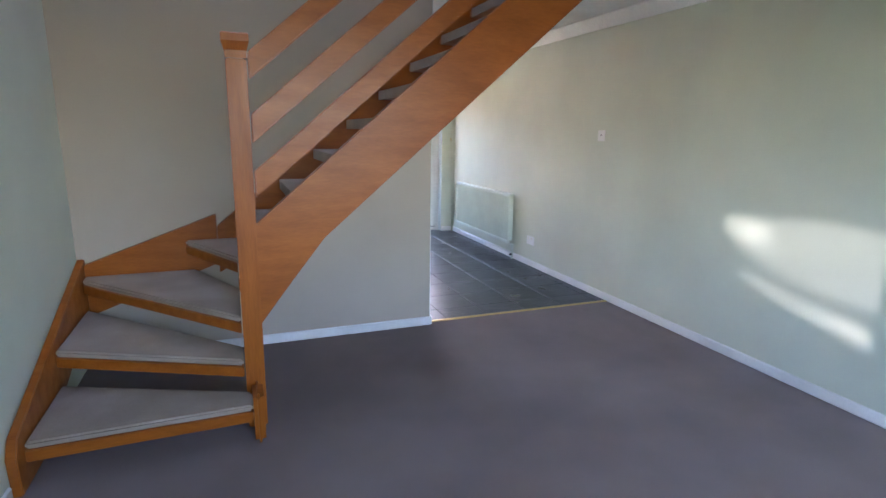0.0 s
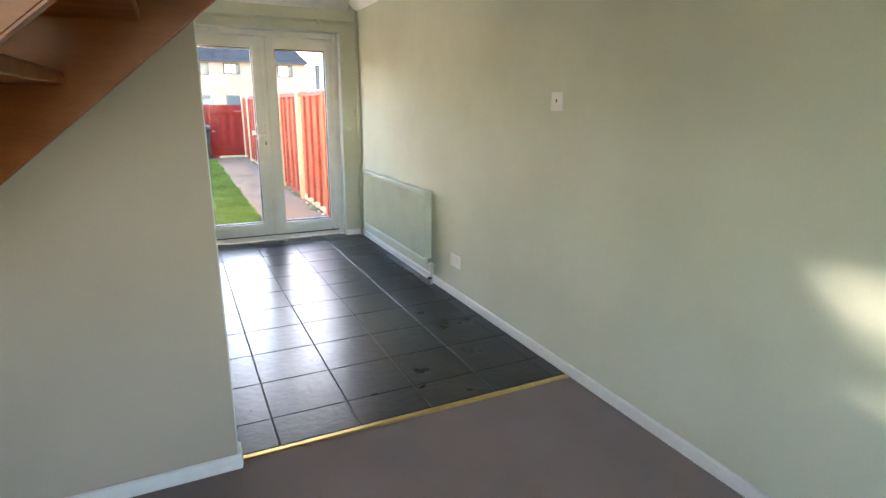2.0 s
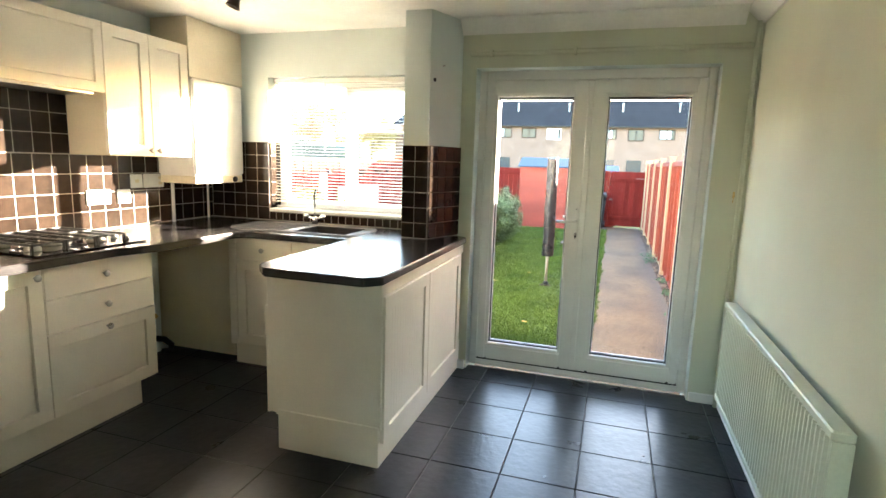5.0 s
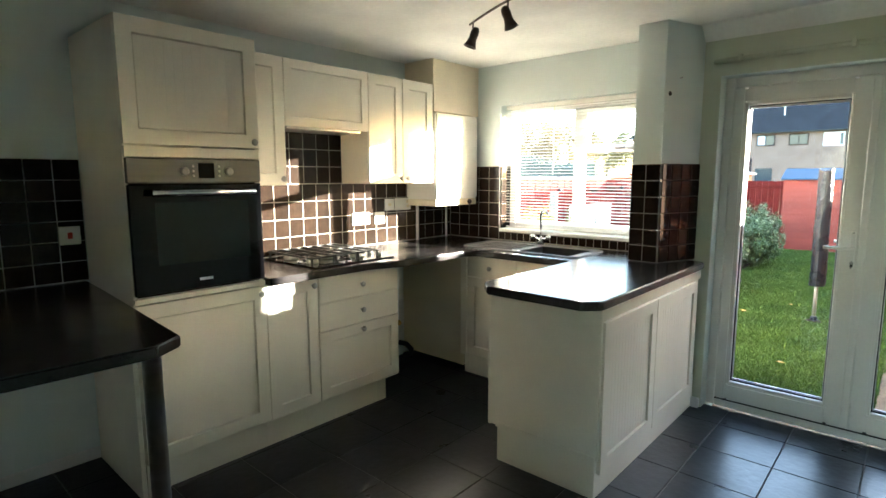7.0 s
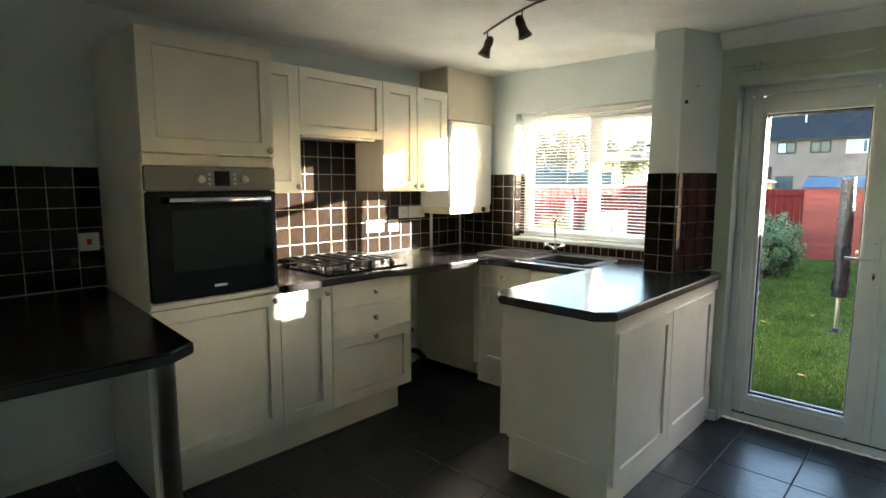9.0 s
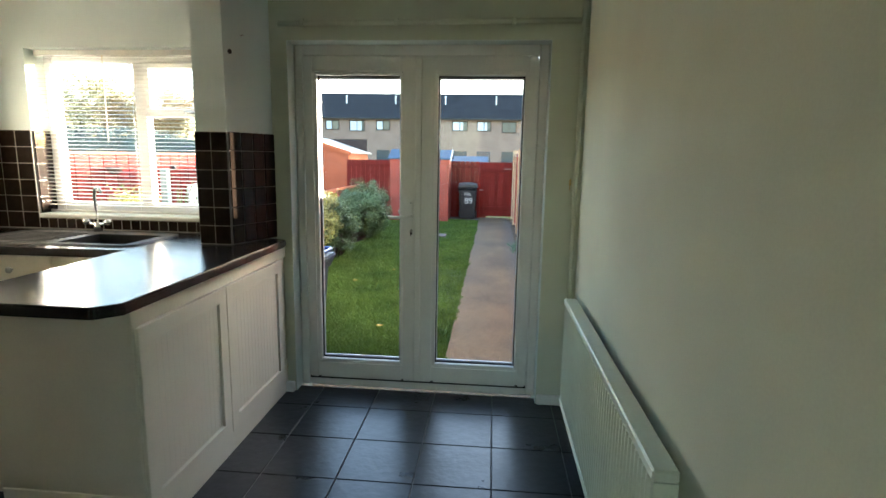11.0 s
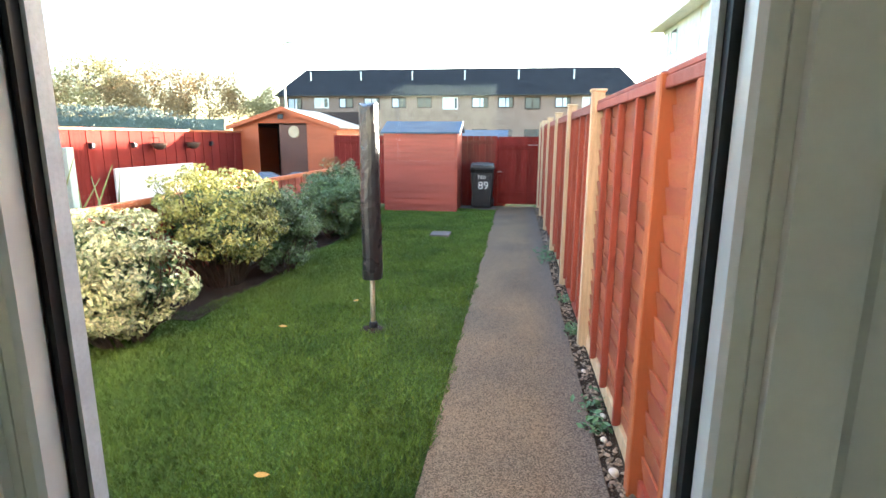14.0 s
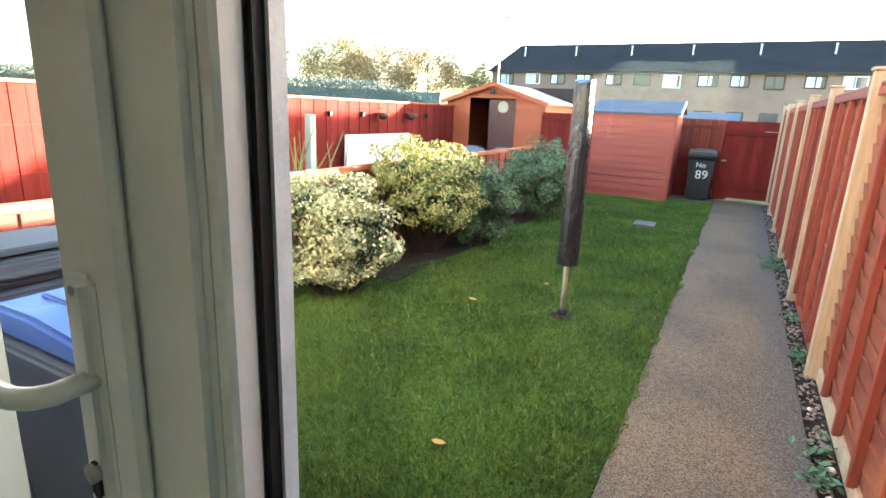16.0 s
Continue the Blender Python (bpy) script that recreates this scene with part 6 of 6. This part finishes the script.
while x < TX1 - 1:
    part("vent_pipe", lathe([(0.07, 0), (0.07, 0.75), (0.10, 0.78), (0.10, 0.9)], Matrix.Translation((x, TY + 1.9, EV + 1.75)), 8), PAINTW, terrace, "white roof vent pipe")
    x += 5.55

# ---------------------------------------------------------------- trees and hedge in the distance
def tree(x, y, h, rx, n, material, label, seed):
    r = random.Random(seed)
    t = thing("tree", (x, y, GZ), label, "tree", "trees beyond the gardens")
    tr = tube([(x, y, GZ - 0.05), (x + 0.1, y, GZ + h * 0.35), (x + 0.05, y, GZ + h * 0.8)], 0.16, 8, None, 0.04)
    ends = []
    for k in range(13):
        a, z = r.uniform(0, 6.28), r.uniform(0.25, 0.75) * h
        e = Vector((x + rx * 0.8 * math.cos(a), y + rx * 0.8 * math.sin(a), GZ + z + r.uniform(0.1, 0.3) * h))
        s = Vector((x + 0.06, y, GZ + z))
        tube([s, (s + e) / 2 + Vector((0, 0, 0.15)), e], 0.05, 5, tr, 0.012)
        ends.append(e)
    part("trunk", tr, TWIG, t)
    q = np.random.default_rng(seed)
    base = np.array([tuple(ends[i % len(ends)]) for i in range(40)]) + q.normal(0, 0.35, (40, 3)) * np.array([rx * 0.6, rx * 0.6, h * 0.28])
    idx = q.integers(0, 40, n)
    c = base[idx] + q.normal(0, 0.28, (n, 3)) * rx * 0.6
    c[:, 2] = np.maximum(c[:, 2], GZ + 0.2)
    leaves("crown", c, q.normal(0, 1, (n, 3)), 0.11, material, "", t)


for i, (x, y, h, rx) in enumerate(((-38, 44, 8.2, 3.4), (-33.5, 46, 7.4, 3.0), (-30, 50, 7.8, 3.0), (-44, 40, 8.8, 3.6), (-50, 36, 9.0, 3.8),
                                   (-36, 52, 8.6, 3.6), (-27.5, 54, 6.4, 2.4), (-57, 34, 9.0, 3.8), (-41, 48, 8.4, 3.4))):
    tree(x, y, h, rx, 6500, AUTUMN if i % 3 else OLIVE, "autumn tree thinning to bare twigs", 40 + i)
hd = thing("hedge", (-26, 22, GZ), "long dark blue-green clipped hedge on a bank", "hedge")
n = 42000
s = rng.uniform(0, 1, n)
hx, hy = -15.5 - 26 * s, 26.5 - 16 * s
hh = 2.75 - 1.0 * np.clip((0.12 - s) / 0.12, 0, 1)
u = rng.uniform(0, 1, n)
c = np.stack([hx + rng.normal(0, 0.5, n), hy + rng.normal(0, 0.5, n), GZ + hh * np.sqrt(u) + rng.normal(0, 0.05, n)], 1)
leaves("hedge_foliage", c, np.tile([0.4, -0.6, 0.6], (n, 1)), 0.065, HEDGEM, "", hd)
hb = prism([(-15.2, 26.2), (-41.2, 10.2), (-41.9, 11.3), (-15.9, 27.3)], GZ - 0.05, 2.1)
part("hedge_core", hb, HEDGEM, hd)

# ---------------------------------------------------------------- tiles, one by one


def tiles_wall(parent, face, pos, u0, u1, z0, z1, size=0.1035, skip=None):
    g = 0.0044
    body = box(-size / 2 + g / 2, size / 2 - g / 2, -0.0035, 0.0035, -size / 2 + g / 2, size / 2 - g / 2, 0.0018)
    if face == "x":
        bmesh.ops.rotate(body, matrix=Matrix.Rotation(radians(90), 3, "Z"), verts=body.verts)
    me = mesh_of("tile", body, TILEB)
    nu, nz = int(round((u1 - u0) / size)), int(round((z1 - z0) / size))
    for i in range(nu):
        for k in range(nz):
            u, z = u0 + (i + 0.5) * (u1 - u0) / nu, z0 + (k + 0.5) * (z1 - z0) / nz
            if skip and skip(u, z):
                continue
            ob = piece("tile", me, (pos, u, z) if face == "x" else (u, pos, z), parent)
            ob.scale = (1, (u1 - u0) / nu / size, (z1 - z0) / nz / size) if face == "x" else ((u1 - u0) / nu / size, 1, (z1 - z0) / nz / size)


bk = tagged(part("tiled_splashback_west", box(W, W + 0.0094, -2.09, -0.006, 0.911, 1.36), GROUT), "black glazed tiles with pale grout on the kitchen wall", "splashback", kind="structure")
tiles_wall(bk, "x", W + 0.0075, -2.09, -0.008, 0.914, 1.36)
bk2 = tagged(part("tiled_splashback_hob", box(W, W + 0.0094, -1.755, -1.147, 1.3602, 1.692), GROUT), "black glazed tiles behind the hob", "splashback", kind="structure")
tiles_wall(bk2, "x", W + 0.0075, -1.755, -1.147, 1.362, 1.692)
bk3 = tagged(part("tiled_splashback_alcove", box(W, W + 0.0094, PY + PT + 0.002, -2.692, 0.911, 1.49), GROUT), "black glazed tiles above the worktop alcove", "splashback", kind="structure")
tiles_wall(bk3, "x", W + 0.0075, PY + PT + 0.005, -2.692, 0.914, 1.49)
bm = box(W + 0.006, WX0, -0.0102, 0.0, 0.911, 1.485)
box(WX0, WX1, -0.0102, 0.0, 0.911, 0.977, bm=bm)
bk4 = tagged(part("tiled_splashback_window", bm, GROUT), "black glazed tiles round the kitchen window", "splashback", kind="structure")
tiles_wall(bk4, "y", -0.0085, W + 0.012, WX0, 0.914, 1.485)
tiles_wall(bk4, "y", -0.0085, WX0, WX1, 0.914, 0.975, 0.058)
bm = box(WX0, WX0 + 0.005, 0.0, 0.128, 1.0, 1.485)
bk5 = tagged(part("tiled_reveal", bm, GROUT), "black tiles on the window reveal", "splashback", kind="structure")
tiles_wall(bk5, "x", WX0 + 0.0075, 0.0, 0.127, 1.0, 1.485)
bk6 = tagged(part("tiled_pier_face", box(-1.952, -1.79, -0.3802, -0.3705, 0.911, 1.475), GROUT), "black glazed tiles on the pier", "splashback", kind="structure")
tiles_wall(bk6, "y", -0.3785, -1.952, -1.788, 0.914, 1.475, 0.094)
side = tagged(part("tiled_pier_side", prism([(-1.7855, -0.371), (-1.6735, ND - 0.002), (-1.678, ND - 0.002), (-1.790, -0.371)], 0.911, 1.475), GROUT), "black glazed tiles on the pier side", "splashback", kind="structure")
ang = math.atan2(0.294, 0.112)
tb = box(-0.0365, 0.0365, -0.0035, 0.0035, -0.0452, 0.0452, 0.0018)
tme = mesh_of("tile", tb, TILEB)
for i in range(4):
    for k in range(6):
        f = (i + 0.5) / 4
        piece("tile", tme, (-1.7845 + 0.112 * f + 0.003, -0.371 + 0.294 * f, 0.914 + 0.094 * (k + 0.5)), side, ang)

fb = box(-0.1645, 0.1645, -0.1645, 0.1645, -0.004, 0.004, 0.0025)
fme = mesh_of("floor_tile", fb, SLATE)
for i in range(12):
    for k in range(11):
        y = -0.247 + 0.333 * (1 - k) - 0.1665
        x = 0.0595 - 0.333 * i
        sx0, sx1 = max(x - 0.1665, W), min(x + 0.1665, -0.002)
        sy0, sy1 = max(y - 0.1665, -3.455), min(y + 0.1665, -0.001)
        if sx1 - sx0 < 0.03 or sy1 - sy0 < 0.03:
            continue
        ob = piece("floor_tile", fme, ((sx0 + sx1) / 2, (sy0 + sy1) / 2, -0.003), floor)
        ob.scale = ((sx1 - sx0) / 0.333, (sy1 - sy0) / 0.333, 1)
